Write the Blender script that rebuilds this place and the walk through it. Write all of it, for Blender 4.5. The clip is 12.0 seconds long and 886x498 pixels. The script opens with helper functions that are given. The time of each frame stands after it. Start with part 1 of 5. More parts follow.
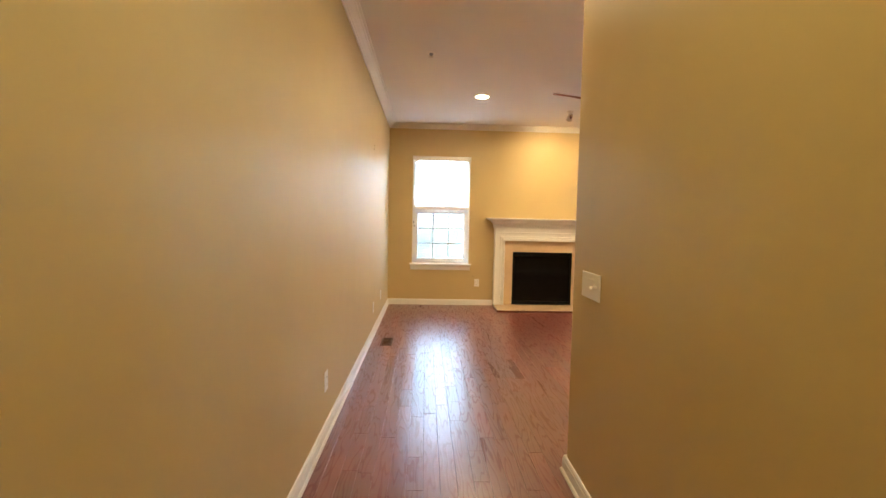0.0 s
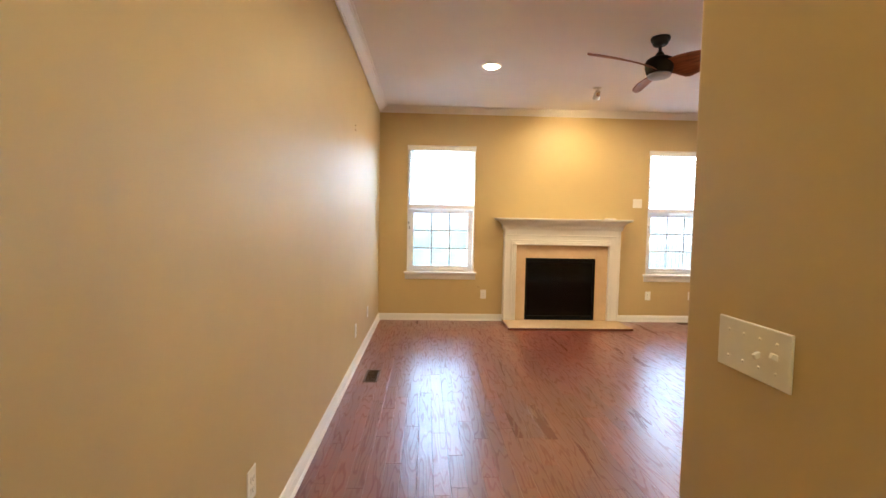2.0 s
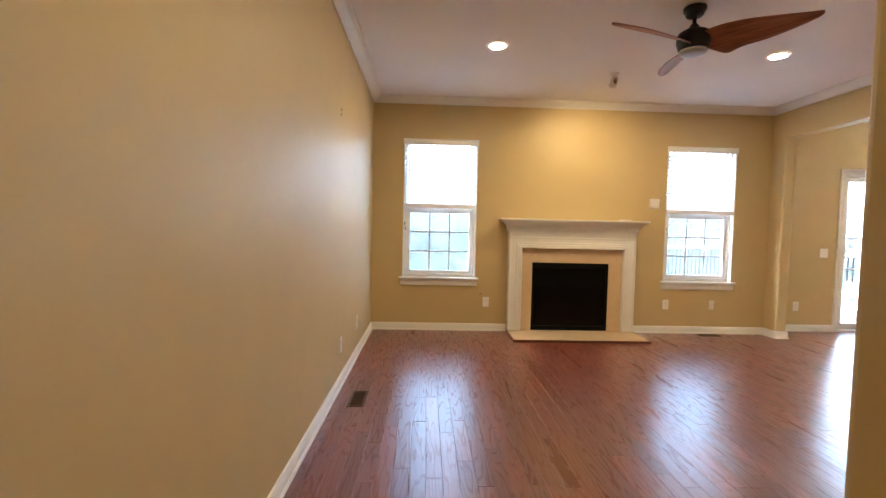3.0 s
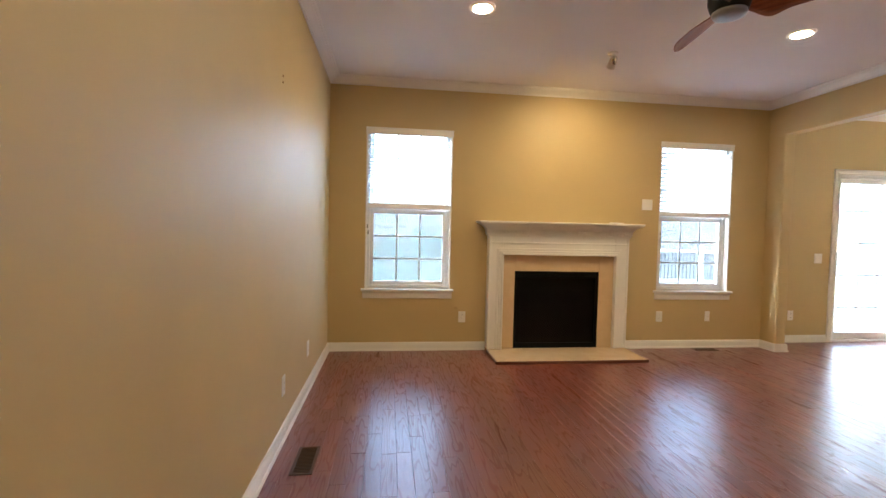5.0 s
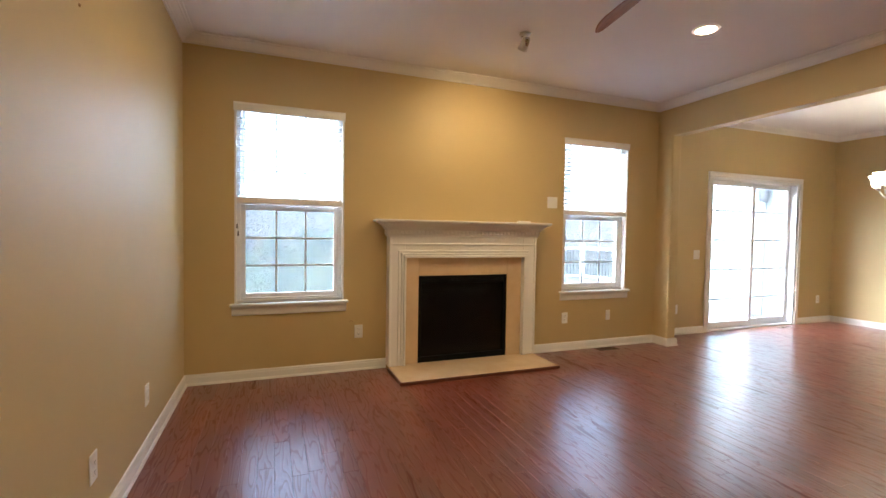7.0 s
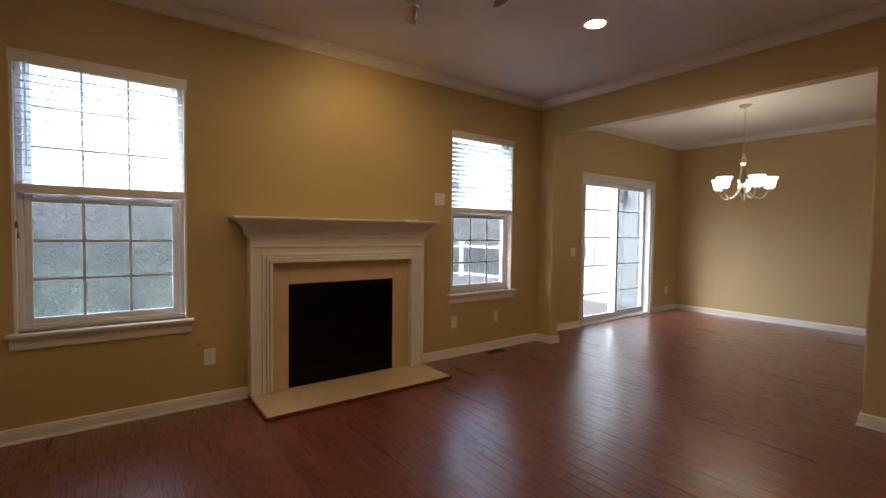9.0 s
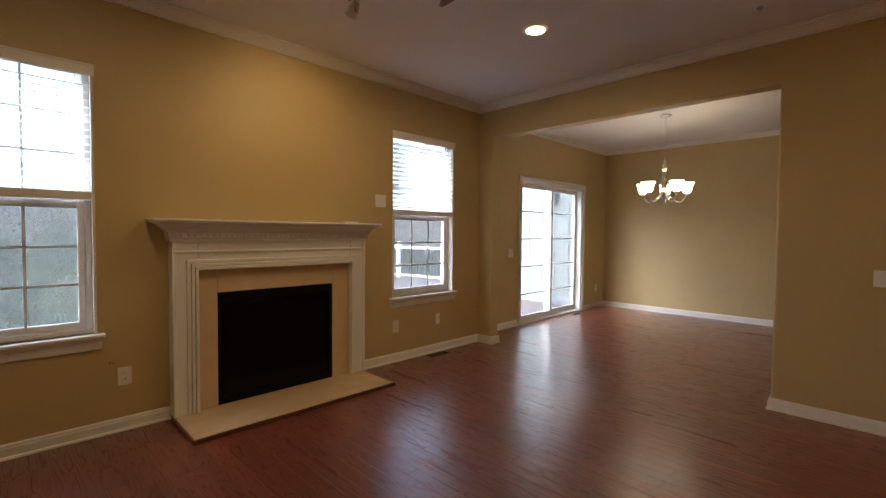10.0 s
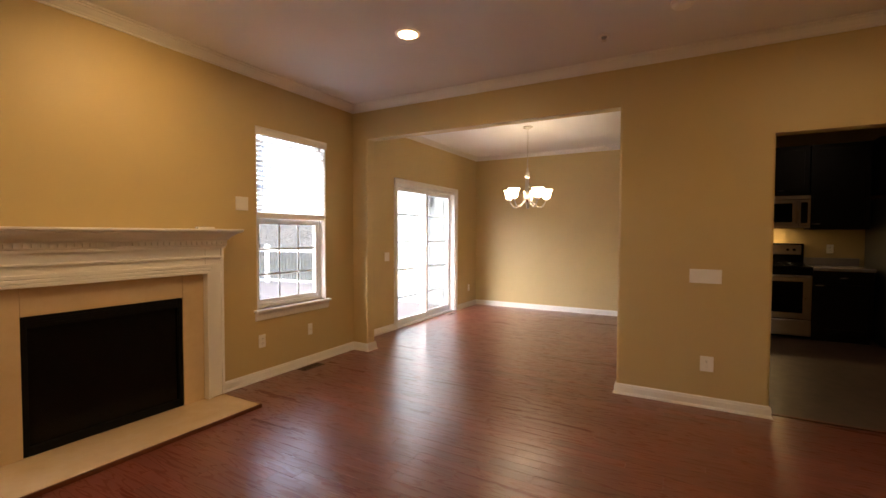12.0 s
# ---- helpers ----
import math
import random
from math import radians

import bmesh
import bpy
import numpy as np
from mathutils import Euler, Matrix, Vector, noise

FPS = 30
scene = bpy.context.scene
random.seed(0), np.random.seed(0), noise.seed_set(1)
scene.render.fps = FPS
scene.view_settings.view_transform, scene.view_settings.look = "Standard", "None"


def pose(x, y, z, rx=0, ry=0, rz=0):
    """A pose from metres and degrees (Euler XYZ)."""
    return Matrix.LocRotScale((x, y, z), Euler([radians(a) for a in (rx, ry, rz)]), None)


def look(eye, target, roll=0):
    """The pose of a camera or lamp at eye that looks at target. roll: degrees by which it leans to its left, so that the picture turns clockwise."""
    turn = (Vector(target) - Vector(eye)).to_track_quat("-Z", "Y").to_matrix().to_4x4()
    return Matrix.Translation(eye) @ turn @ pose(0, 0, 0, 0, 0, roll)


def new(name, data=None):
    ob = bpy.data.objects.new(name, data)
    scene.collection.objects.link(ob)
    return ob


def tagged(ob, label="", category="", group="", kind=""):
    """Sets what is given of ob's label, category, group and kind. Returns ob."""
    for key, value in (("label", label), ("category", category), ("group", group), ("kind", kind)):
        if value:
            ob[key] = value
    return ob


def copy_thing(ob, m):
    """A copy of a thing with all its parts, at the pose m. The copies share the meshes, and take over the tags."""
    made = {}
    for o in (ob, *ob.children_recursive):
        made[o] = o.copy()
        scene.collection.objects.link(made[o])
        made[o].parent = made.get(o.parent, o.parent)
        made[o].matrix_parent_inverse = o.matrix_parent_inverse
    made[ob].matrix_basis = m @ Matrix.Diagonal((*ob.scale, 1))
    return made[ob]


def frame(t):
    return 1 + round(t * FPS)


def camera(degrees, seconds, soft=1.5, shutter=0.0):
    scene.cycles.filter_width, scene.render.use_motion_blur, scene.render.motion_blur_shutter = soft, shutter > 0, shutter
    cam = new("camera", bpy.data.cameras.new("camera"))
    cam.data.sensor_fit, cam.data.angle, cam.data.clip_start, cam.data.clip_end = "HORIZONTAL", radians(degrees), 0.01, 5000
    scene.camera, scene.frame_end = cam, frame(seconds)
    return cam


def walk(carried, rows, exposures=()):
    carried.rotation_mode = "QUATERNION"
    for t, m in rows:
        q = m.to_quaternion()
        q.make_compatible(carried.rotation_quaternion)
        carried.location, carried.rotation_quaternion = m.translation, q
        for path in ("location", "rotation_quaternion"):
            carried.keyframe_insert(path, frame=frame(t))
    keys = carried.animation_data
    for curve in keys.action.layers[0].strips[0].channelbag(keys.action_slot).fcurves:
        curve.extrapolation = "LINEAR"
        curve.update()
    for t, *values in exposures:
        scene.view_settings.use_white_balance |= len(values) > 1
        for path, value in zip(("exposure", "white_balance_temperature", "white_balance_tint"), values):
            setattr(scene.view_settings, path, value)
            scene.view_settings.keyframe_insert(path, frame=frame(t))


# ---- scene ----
cam = camera(89.7, 12.0)
PATH = [
    (0, (0.203, 0.713, 1.267), (0.282, 2.708, 1.149), 1.2),
    (0.5, (0.226, 0.969, 1.268), (0.297, 2.964, 1.151), 1.2),
    (1, (0.232, 1.204, 1.264), (0.302, 3.199, 1.15), 1.1),
    (1.5, (0.216, 1.475, 1.258), (0.296, 3.47, 1.146), 1.2),
    (2, (0.24, 1.741, 1.257), (0.318, 3.737, 1.147), 1.0),
    (2.5, (0.291, 1.985, 1.243), (0.356, 3.982, 1.14), 1.2),
    (3, (0.273, 2.235, 1.223), (0.35, 4.231, 1.13), 1.3),
    (5, (0.232, 2.972, 1.23), (0.475, 4.956, 1.154), 1.3),
    (5.5, (0.185, 3.101, 1.222), (0.56, 5.064, 1.152), 1.1),
    (6, (0.192, 3.268, 1.209), (0.691, 5.204, 1.146), 1.0),
    (6.5, (0.224, 3.442, 1.227), (0.836, 5.345, 1.159), 0.9),
    (7, (0.284, 3.572, 1.242), (0.999, 5.438, 1.17), 0.9),
    (9, (0.458, 4.024, 1.257), (1.649, 5.628, 1.182), 0.7),
    (9.5, (0.469, 4.081, 1.267), (1.77, 5.598, 1.195), 0.7),
    (10, (0.452, 4.119, 1.275), (1.864, 5.534, 1.205), 0.5),
    (10.5, (0.432, 4.136, 1.287), (1.948, 5.44, 1.218), 0.5),
    (11, (0.42, 4.156, 1.316), (2.03, 5.341, 1.239), 0.5),
    (11.5, (0.443, 4.185, 1.317), (2.133, 5.253, 1.246), 0.4),
    (12, (0.534, 4.165, 1.322), (2.277, 5.144, 1.255), 0.2),
]
EXPOSURES = [(0, 5.78, 5850, 5), (1.0, 5.82, 5650, 5), (2.0, 5.78, 5450, 6), (2.5, 5.58, 5380, 6), (5.0, 5.13, 5330, 6), (5.5, 5.1, 5330, 6), (7.0, 4.95, 5500, 8), (9.0, 3.72, 5950, 11), (9.5, 3.68, 5950, 11),
             (10.5, 3.98, 6350, 14), (12.0, 4.4, 6800, 17)]
walk(cam, [(t, look(eye, target, roll)) for t, eye, target, roll in PATH], EXPOSURES)

# ---- world, sun, exposure ----
SUN_EL, SUN_ROT = radians(40), radians(276)
world = bpy.data.worlds.new("overcast")
scene.world = world
world.use_nodes = True
wn = world.node_tree
wn.nodes.clear()
w_out = wn.nodes.new("ShaderNodeOutputWorld")
w_bg = wn.nodes.new("ShaderNodeBackground")
w_sky = wn.nodes.new("ShaderNodeTexSky")
w_sky.sky_type = "NISHITA"
w_sky.sun_disc = False
w_sky.sun_elevation, w_sky.sun_rotation = SUN_EL, SUN_ROT
w_sky.air_density, w_sky.dust_density, w_sky.ozone_density = 1.0, 4.0, 1.0
w_hsv = wn.nodes.new("ShaderNodeHueSaturation")
w_hsv.inputs["Saturation"].default_value = 0.70
w_hsv.inputs["Value"].default_value = 1.0
w_bg.inputs["Strength"].default_value = 0.135
wn.links.new(w_sky.outputs[0], w_hsv.inputs["Color"])
wn.links.new(w_hsv.outputs[0], w_bg.inputs["Color"])
wn.links.new(w_bg.outputs[0], w_out.inputs["Surface"])

sun = new("sun", bpy.data.lights.new("sun", "SUN"))
sun.data.energy, sun.data.angle, sun.data.color = 0.5, radians(70), (1.0, 0.98, 0.95)
# a thickly veiled sun: a broad bright part of the sky off the house's rear corner, no beam
sun.matrix_world = look((0, 0, 30), Vector((0, 0, 30)) + Vector((-math.sin(SUN_ROT) * math.cos(SUN_EL), -math.cos(SUN_ROT) * math.cos(SUN_EL), -math.sin(SUN_EL))))


# ---- node helpers ----
def material(name, rough=0.5, metal=0.0, colour=(0.8, 0.8, 0.8), spec=0.5):
    m = bpy.data.materials.new(name)
    m.use_nodes = True
    b = m.node_tree.nodes["Principled BSDF"]
    b.inputs["Base Color"].default_value = (*colour, 1)
    b.inputs["Roughness"].default_value = rough
    b.inputs["Metallic"].default_value = metal
    b.inputs["Specular IOR Level"].default_value = spec
    return m, m.node_tree.nodes, m.node_tree.links, b


def noise_node(n, l, scale, detail=4.0, vec=None, rough=0.55):
    t = n.new("ShaderNodeTexNoise")
    t.inputs["Scale"].default_value = scale
    t.inputs["Detail"].default_value = detail
    t.inputs["Roughness"].default_value = rough
    if vec is not None:
        l.new(vec, t.inputs["Vector"])
    return t


def ramp_node(n, l, fac, stops):
    r = n.new("ShaderNodeValToRGB")
    while len(r.color_ramp.elements) < len(stops):
        r.color_ramp.elements.new(0.5)
    for e, (p, c) in zip(r.color_ramp.elements, stops):
        e.position = p
        e.color = (*c, 1) if len(c) == 3 else c
    l.new(fac, r.inputs["Fac"])
    return r


def bump_node(n, l, height, b, strength, distance, before=None):
    k = n.new("ShaderNodeBump")
    k.inputs["Strength"].default_value = strength
    k.inputs["Distance"].default_value = distance
    l.new(height, k.inputs["Height"])
    if before is not None:
        l.new(before.outputs[0], k.inputs["Normal"])
    l.new(k.outputs[0], b.inputs["Normal"])
    return k


def world_coords(n):
    return n.new("ShaderNodeNewGeometry").outputs["Position"]


def painted(name, colour, rough, stipple=0.15, spread=0.04, spec=0.5, scale=260.0):
    """Rolled paint: fine orange-peel relief, faint large unevenness of tone and sheen."""
    m, n, l, b = material(name, rough, 0, colour, spec)
    p = world_coords(n)
    big = noise_node(n, l, 1.3, 3, p)
    dark = tuple(c * (1 - spread) for c in colour)
    light = tuple(min(1, c * (1 + spread)) for c in colour)
    r = ramp_node(n, l, big.outputs["Fac"], [(0.3, dark), (0.7, light)])
    l.new(r.outputs[0], b.inputs["Base Color"])
    sheen = noise_node(n, l, 5.0, 4, p)
    k = n.new("ShaderNodeMapRange")
    k.inputs["To Min"].default_value, k.inputs["To Max"].default_value = rough - 0.05, rough + 0.05
    l.new(sheen.outputs["Fac"], k.inputs["Value"])
    l.new(k.outputs[0], b.inputs["Roughness"])
    fine = noise_node(n, l, scale, 2, p)
    wave = noise_node(n, l, 9.0, 2, p)
    k1 = bump_node(n, l, wave.outputs["Fac"], b, 0.08, 0.01)
    bump_node(n, l, fine.outputs["Fac"], b, stipple, 0.0006, k1)
    return m


def plain(name, colour, rough, metal=0.0, spec=0.5, wear=0.06, scale=14.0):
    """Plastic, metal or stone with a little unevenness of tone and gloss."""
    m, n, l, b = material(name, rough, metal, colour, spec)
    co = n.new("ShaderNodeTexCoord").outputs["Object"]
    t = noise_node(n, l, scale, 5, co)
    r = ramp_node(n, l, t.outputs["Fac"], [(0.3, tuple(c * (1 - wear) for c in colour)), (0.7, tuple(min(1, c * (1 + wear)) for c in colour))])
    l.new(r.outputs[0], b.inputs["Base Color"])
    k = n.new("ShaderNodeMapRange")
    k.inputs["To Min"].default_value, k.inputs["To Max"].default_value = max(0.02, rough - 0.06), rough + 0.06
    l.new(t.outputs["Fac"], k.inputs["Value"])
    l.new(k.outputs[0], b.inputs["Roughness"])
    return m


def glowing(name, colour, strength):
    m, n, l, b = material(name, 0.4, 0, (0.85, 0.85, 0.85))
    b.inputs["Emission Color"].default_value = (*colour, 1)
    b.inputs["Emission Strength"].default_value = strength
    return m


# ---- materials ----
WALL_COLOUR = (0.56, 0.42, 0.19)
m_wall = painted("wall_paint", WALL_COLOUR, 0.54, 0.12, 0.03, 0.8)
m_ceiling = painted("ceiling_paint", (0.80, 0.78, 0.77), 0.85, 0.2, 0.02, 0.3)
m_trim = painted("trim_paint", (0.82, 0.80, 0.77), 0.30, 0.05, 0.02, 0.5, 120)
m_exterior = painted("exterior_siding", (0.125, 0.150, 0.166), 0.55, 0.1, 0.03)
m_vinyl = plain("window_vinyl", (0.82, 0.83, 0.84), 0.35, 0, 0.5, 0.02)
m_plate = plain("plate_plastic", (0.86, 0.84, 0.80), 0.35, 0, 0.5, 0.02)
m_tassel = plain("tassel_grey", (0.16, 0.15, 0.14), 0.5)
m_slot = plain("slot_black", (0.03, 0.03, 0.03), 0.6)
m_anchor = plain("anchor_brown", (0.28, 0.16, 0.06), 0.6)
m_black = plain("black_metal", (0.004, 0.004, 0.004), 0.6, 0.0, 0.12, 0.2)
m_soot = plain("firebox_black", (0.012, 0.011, 0.011), 0.8, 0, 0.3, 0.3)
m_chrome = plain("brushed_nickel", (0.62, 0.58, 0.52), 0.28, 1.0)
m_steel = plain("stainless_steel", (0.52, 0.46, 0.42), 0.30, 1.0)
m_register = plain("bronze_register", (0.10, 0.055, 0.03), 0.4, 0.5, 0.5, 0.15)
m_fan_black = plain("fan_black", (0.010, 0.010, 0.011), 0.5, 0.0, 0.3, 0.1)
m_counter = plain("granite_counter", (0.36, 0.33, 0.31), 0.2, 0, 0.5, 0.35, 90)
m_deck = plain("deck_composite", (0.078, 0.064, 0.066), 0.75, 0, 0.4, 0.2, 9)
m_rail = plain("vinyl_rail", (0.80, 0.81, 0.82), 0.4, 0, 0.5, 0.03)
m_lantern = plain("lantern_black", (0.02, 0.022, 0.03), 0.5)
m_lens = plain("frosted_lens", (0.30, 0.32, 0.36), 0.4, 0, 0.5, 0.03)
m_bulb_lens = glowing("downlight_lens", (1.0, 0.71, 0.37), 13.2)
m_near_lens = glowing("weaker_downlight_lens", (1.0, 0.71, 0.37), 7.7)
m_hall_lens = glowing("hall_lens", (1.0, 0.83, 0.37), 6.2)
m_dim_lens = glowing("dimmed_lens", (1.0, 0.78, 0.56), 2.8)
m_spot_lens = glowing("spot_lens", (1.0, 0.80, 0.50), 2.0)
m_display = glowing("stove_display", (0.05, 0.12, 0.45), 0.25)


def cream_stone():
    m, n, l, b = material("cream_marble", 0.22, 0, (0.66, 0.54, 0.36))
    p = world_coords(n)
    a = noise_node(n, l, 6, 8, p, 0.65)
    r = ramp_node(n, l, a.outputs["Fac"], [(0.3, (0.62, 0.45, 0.27)), (0.55, (0.67, 0.50, 0.31)), (0.75, (0.70, 0.54, 0.36))])
    l.new(r.outputs[0], b.inputs["Base Color"])
    return m


def hardwood():
    """Hand-scraped, red-stained oak: long grain, cathedral figure, satin varnish."""
    m, n, l, b = material("red_oak_floor", 0.3, 0, (0.16, 0.045, 0.02))
    geo = n.new("ShaderNodeNewGeometry")
    info = n.new("ShaderNodeObjectInfo")
    rnd = n.new("ShaderNodeMath")
    rnd.operation = "ADD"
    l.new(info.outputs["Random"], rnd.inputs[0])
    l.new(geo.outputs["Random Per Island"], rnd.inputs[1])
    shift = n.new("ShaderNodeVectorMath")
    shift.operation = "SCALE"
    shift.inputs[0].default_value = (13.0, 37.0, 5.0)
    l.new(rnd.outputs[0], shift.inputs["Scale"])
    add = n.new("ShaderNodeVectorMath")
    add.operation = "ADD"
    l.new(geo.outputs["Position"], add.inputs[0])
    l.new(shift.outputs[0], add.inputs[1])
    mp = n.new("ShaderNodeMapping")
    mp.inputs["Scale"].default_value = (1.0, 0.105, 1.0)
    l.new(add.outputs[0], mp.inputs["Vector"])
    figure = noise_node(n, l, 11.0, 2, mp.outputs[0], 0.5)
    rings = n.new("ShaderNodeMath")
    rings.operation = "MULTIPLY"
    rings.inputs[1].default_value = 66.0
    l.new(figure.outputs["Fac"], rings.inputs[0])
    sine = n.new("ShaderNodeMath")
    sine.operation = "SINE"
    l.new(rings.outputs[0], sine.inputs[0])
    mp2 = n.new("ShaderNodeMapping")
    mp2.inputs["Scale"].default_value = (1.0, 0.06, 1.0)
    l.new(add.outputs[0], mp2.inputs["Vector"])
    pores = noise_node(n, l, 200.0, 3, mp2.outputs[0], 0.6)
    tone = noise_node(n, l, 3.0, 4, mp.outputs[0], 0.6)
    r1 = ramp_node(n, l, tone.outputs["Fac"], [(0.25, (0.146, 0.037, 0.022)), (0.5, (0.198, 0.052, 0.030)), (0.78, (0.246, 0.072, 0.042))])
    r2 = ramp_node(n, l, pores.outputs["Fac"], [(0.32, (0.90, 0.87, 0.86)), (0.55, (1, 1, 1))])
    r3 = ramp_node(n, l, sine.outputs[0], [(0.55, (1, 1, 1)), (0.95, (0.91, 0.87, 0.85))])
    plank = n.new("ShaderNodeMapRange")
    plank.inputs["To Min"].default_value, plank.inputs["To Max"].default_value = 0.80, 1.16
    fr = n.new("ShaderNodeMath")
    fr.operation = "FRACT"
    l.new(rnd.outputs[0], fr.inputs[0])
    l.new(fr.outputs[0], plank.inputs["Value"])
    last = r1.outputs[0]
    for src in (r2.outputs[0], r3.outputs[0], plank.outputs[0]):
        mix = n.new("ShaderNodeMix")
        mix.data_type, mix.blend_type = "RGBA", "MULTIPLY"
        mix.inputs["Factor"].default_value = 1.0
        l.new(last, mix.inputs["A"])
        l.new(src, mix.inputs["B"])
        last = mix.outputs["Result"]
    l.new(last, b.inputs["Base Color"])
    rr = n.new("ShaderNodeMapRange")
    rr.inputs["To Min"].default_value, rr.inputs["To Max"].default_value = 0.24, 0.34
    l.new(tone.outputs["Fac"], rr.inputs["Value"])
    line = ramp_node(n, l, sine.outputs[0], [(0.62, (0, 0, 0)), (0.97, (0.16, 0.16, 0.16))])
    rsum = n.new("ShaderNodeMath")
    rsum.operation = "ADD"
    l.new(rr.outputs[0], rsum.inputs[0])
    l.new(line.outputs[0], rsum.inputs[1])
    l.new(rsum.outputs[0], b.inputs["Roughness"])
    mp3 = n.new("ShaderNodeMapping")
    mp3.inputs["Scale"].default_value = (1.0, 0.32, 1.0)
    l.new(add.outputs[0], mp3.inputs["Vector"])
    scrape = noise_node(n, l, 24.0, 3, mp3.outputs[0], 0.5)
    k1 = bump_node(n, l, scrape.outputs["Fac"], b, 0.30, 0.003)
    k2 = bump_node(n, l, sine.outputs[0], b, 0.22, 0.0005, k1)
    k3 = bump_node(n, l, pores.outputs["Fac"], b, 0.07, 0.0005, k2)
    gloss = ramp_node(n, l, sine.outputs[0], [(0.58, (0.68, 0.68, 0.68)), (0.97, (0.28, 0.28, 0.28))])
    l.new(gloss.outputs[0], b.inputs["Coat Weight"])
    b.inputs["Coat Roughness"].default_value = 0.28
    b.inputs["Specular IOR Level"].default_value = 0.6
    l.new(k3.outputs[0], b.inputs["Coat Normal"])
    return m


def walnut(name, dark, light, rough=0.35, spec=0.5):
    m, n, l, b = material(name, rough, 0, light, spec)
    co = n.new("ShaderNodeTexCoord").outputs["Object"]
    mp = n.new("ShaderNodeMapping")
    mp.inputs["Scale"].default_value = (1.0, 9.0, 9.0)
    l.new(co, mp.inputs["Vector"])
    a = noise_node(n, l, 7.0, 6, mp.outputs[0], 0.6)
    r = ramp_node(n, l, a.outputs["Fac"], [(0.3, dark), (0.7, light)])
    l.new(r.outputs[0], b.inputs["Base Color"])
    bump_node(n, l, a.outputs["Fac"], b, 0.1, 0.001)
    return m


def pane_glass():
    """Thin clear pane: passes light straight on, mirrors a little at a slant."""
    m = bpy.data.materials.new("window_glass")
    m.use_nodes = True
    n, l = m.node_tree.nodes, m.node_tree.links
    n.clear()
    out, mix = n.new("ShaderNodeOutputMaterial"), n.new("ShaderNodeMixShader")
    clear, gloss, face = n.new("ShaderNodeBsdfTransparent"), n.new("ShaderNodeBsdfGlossy"), n.new("ShaderNodeLayerWeight")
    power, fres = n.new("ShaderNodeMath"), n.new("ShaderNodeMapRange")
    face.inputs["Blend"].default_value = 0.5
    power.operation = "POWER"
    power.inputs[1].default_value = 5.0
    l.new(face.outputs["Facing"], power.inputs[0])
    l.new(power.outputs[0], fres.inputs["Value"])
    fres.inputs["To Min"].default_value, fres.inputs["To Max"].default_value = 0.035, 0.9
    clear.inputs[0].default_value = (0.93, 0.96, 0.97, 1)
    gloss.inputs["Roughness"].default_value = 0.02
    l.new(fres.outputs[0], mix.inputs[0])
    l.new(clear.outputs[0], mix.inputs[1])
    l.new(gloss.outputs[0], mix.inputs[2])
    l.new(mix.outputs[0], out.inputs["Surface"])
    return m


def translucent(name, colour, share, emit=None):
    m = bpy.data.materials.new(name)
    m.use_nodes = True
    n, l = m.node_tree.nodes, m.node_tree.links
    b = n["Principled BSDF"]
    b.inputs["Base Color"].default_value = (*colour, 1)
    b.inputs["Roughness"].default_value = 0.4
    if emit:
        b.inputs["Emission Color"].default_value = (*emit[0], 1)
        b.inputs["Emission Strength"].default_value = emit[1]
    t, mix = n.new("ShaderNodeBsdfTranslucent"), n.new("ShaderNodeMixShader")
    t.inputs[0].default_value = (*colour, 1)
    mix.inputs[0].default_value = share
    l.new(b.outputs[0], mix.inputs[1])
    l.new(t.outputs[0], mix.inputs[2])
    l.new(mix.outputs[0], n["Material Output"].inputs["Surface"])
    return m


def screen_mesh():
    """Fine insect netting: dims and slightly veils what lies behind it."""
    m = bpy.data.materials.new("insect_netting")
    m.use_nodes = True
    n, l = m.node_tree.nodes, m.node_tree.links
    n.clear()
    out, mix = n.new("ShaderNodeOutputMaterial"), n.new("ShaderNodeMixShader")
    clear, veil = n.new("ShaderNodeBsdfTransparent"), n.new("ShaderNodeBsdfTranslucent")
    # besides the threads, this veil carries the mist over the view outside
    veil.inputs[0].default_value = (0.105, 0.106, 0.103, 1)
    mix.inputs[0].default_value = 0.34
    l.new(clear.outputs[0], mix.inputs[1])
    l.new(veil.outputs[0], mix.inputs[2])
    l.new(mix.outputs[0], out.inputs["Surface"])
    return m


def kitchen_tile():
    m, n, l, b = material("kitchen_vinyl", 0.45, 0, (0.17, 0.13, 0.10))
    p = world_coords(n)
    a = noise_node(n, l, 7, 6, p, 0.65)
    r = ramp_node(n, l, a.outputs["Fac"], [(0.3, (0.105, 0.070, 0.054)), (0.7, (0.16, 0.110, 0.086))])
    l.new(r.outputs[0], b.inputs["Base Color"])
    return m


def foliage(name, tones):
    """Leaf colours that drift from clump to clump, with a little change from leaf to leaf."""
    m, n, l, b = material(name, 0.7, 0, tones[1], 0.15)
    geo = n.new("ShaderNodeNewGeometry")
    clump = noise_node(n, l, 0.33, 3, geo.outputs["Position"])
    leaf = n.new("ShaderNodeMapRange")
    leaf.inputs["To Min"].default_value, leaf.inputs["To Max"].default_value = -0.06, 0.06
    l.new(geo.outputs["Random Per Island"], leaf.inputs["Value"])
    s = n.new("ShaderNodeMath")
    s.operation = "ADD"
    l.new(clump.outputs["Fac"], s.inputs[0])
    l.new(leaf.outputs[0], s.inputs[1])
    r = ramp_node(n, l, s.outputs[0], [(0.28 + 0.44 * i / (len(tones) - 1), c) for i, c in enumerate(tones)])
    l.new(r.outputs[0], b.inputs["Base Color"])
    return m


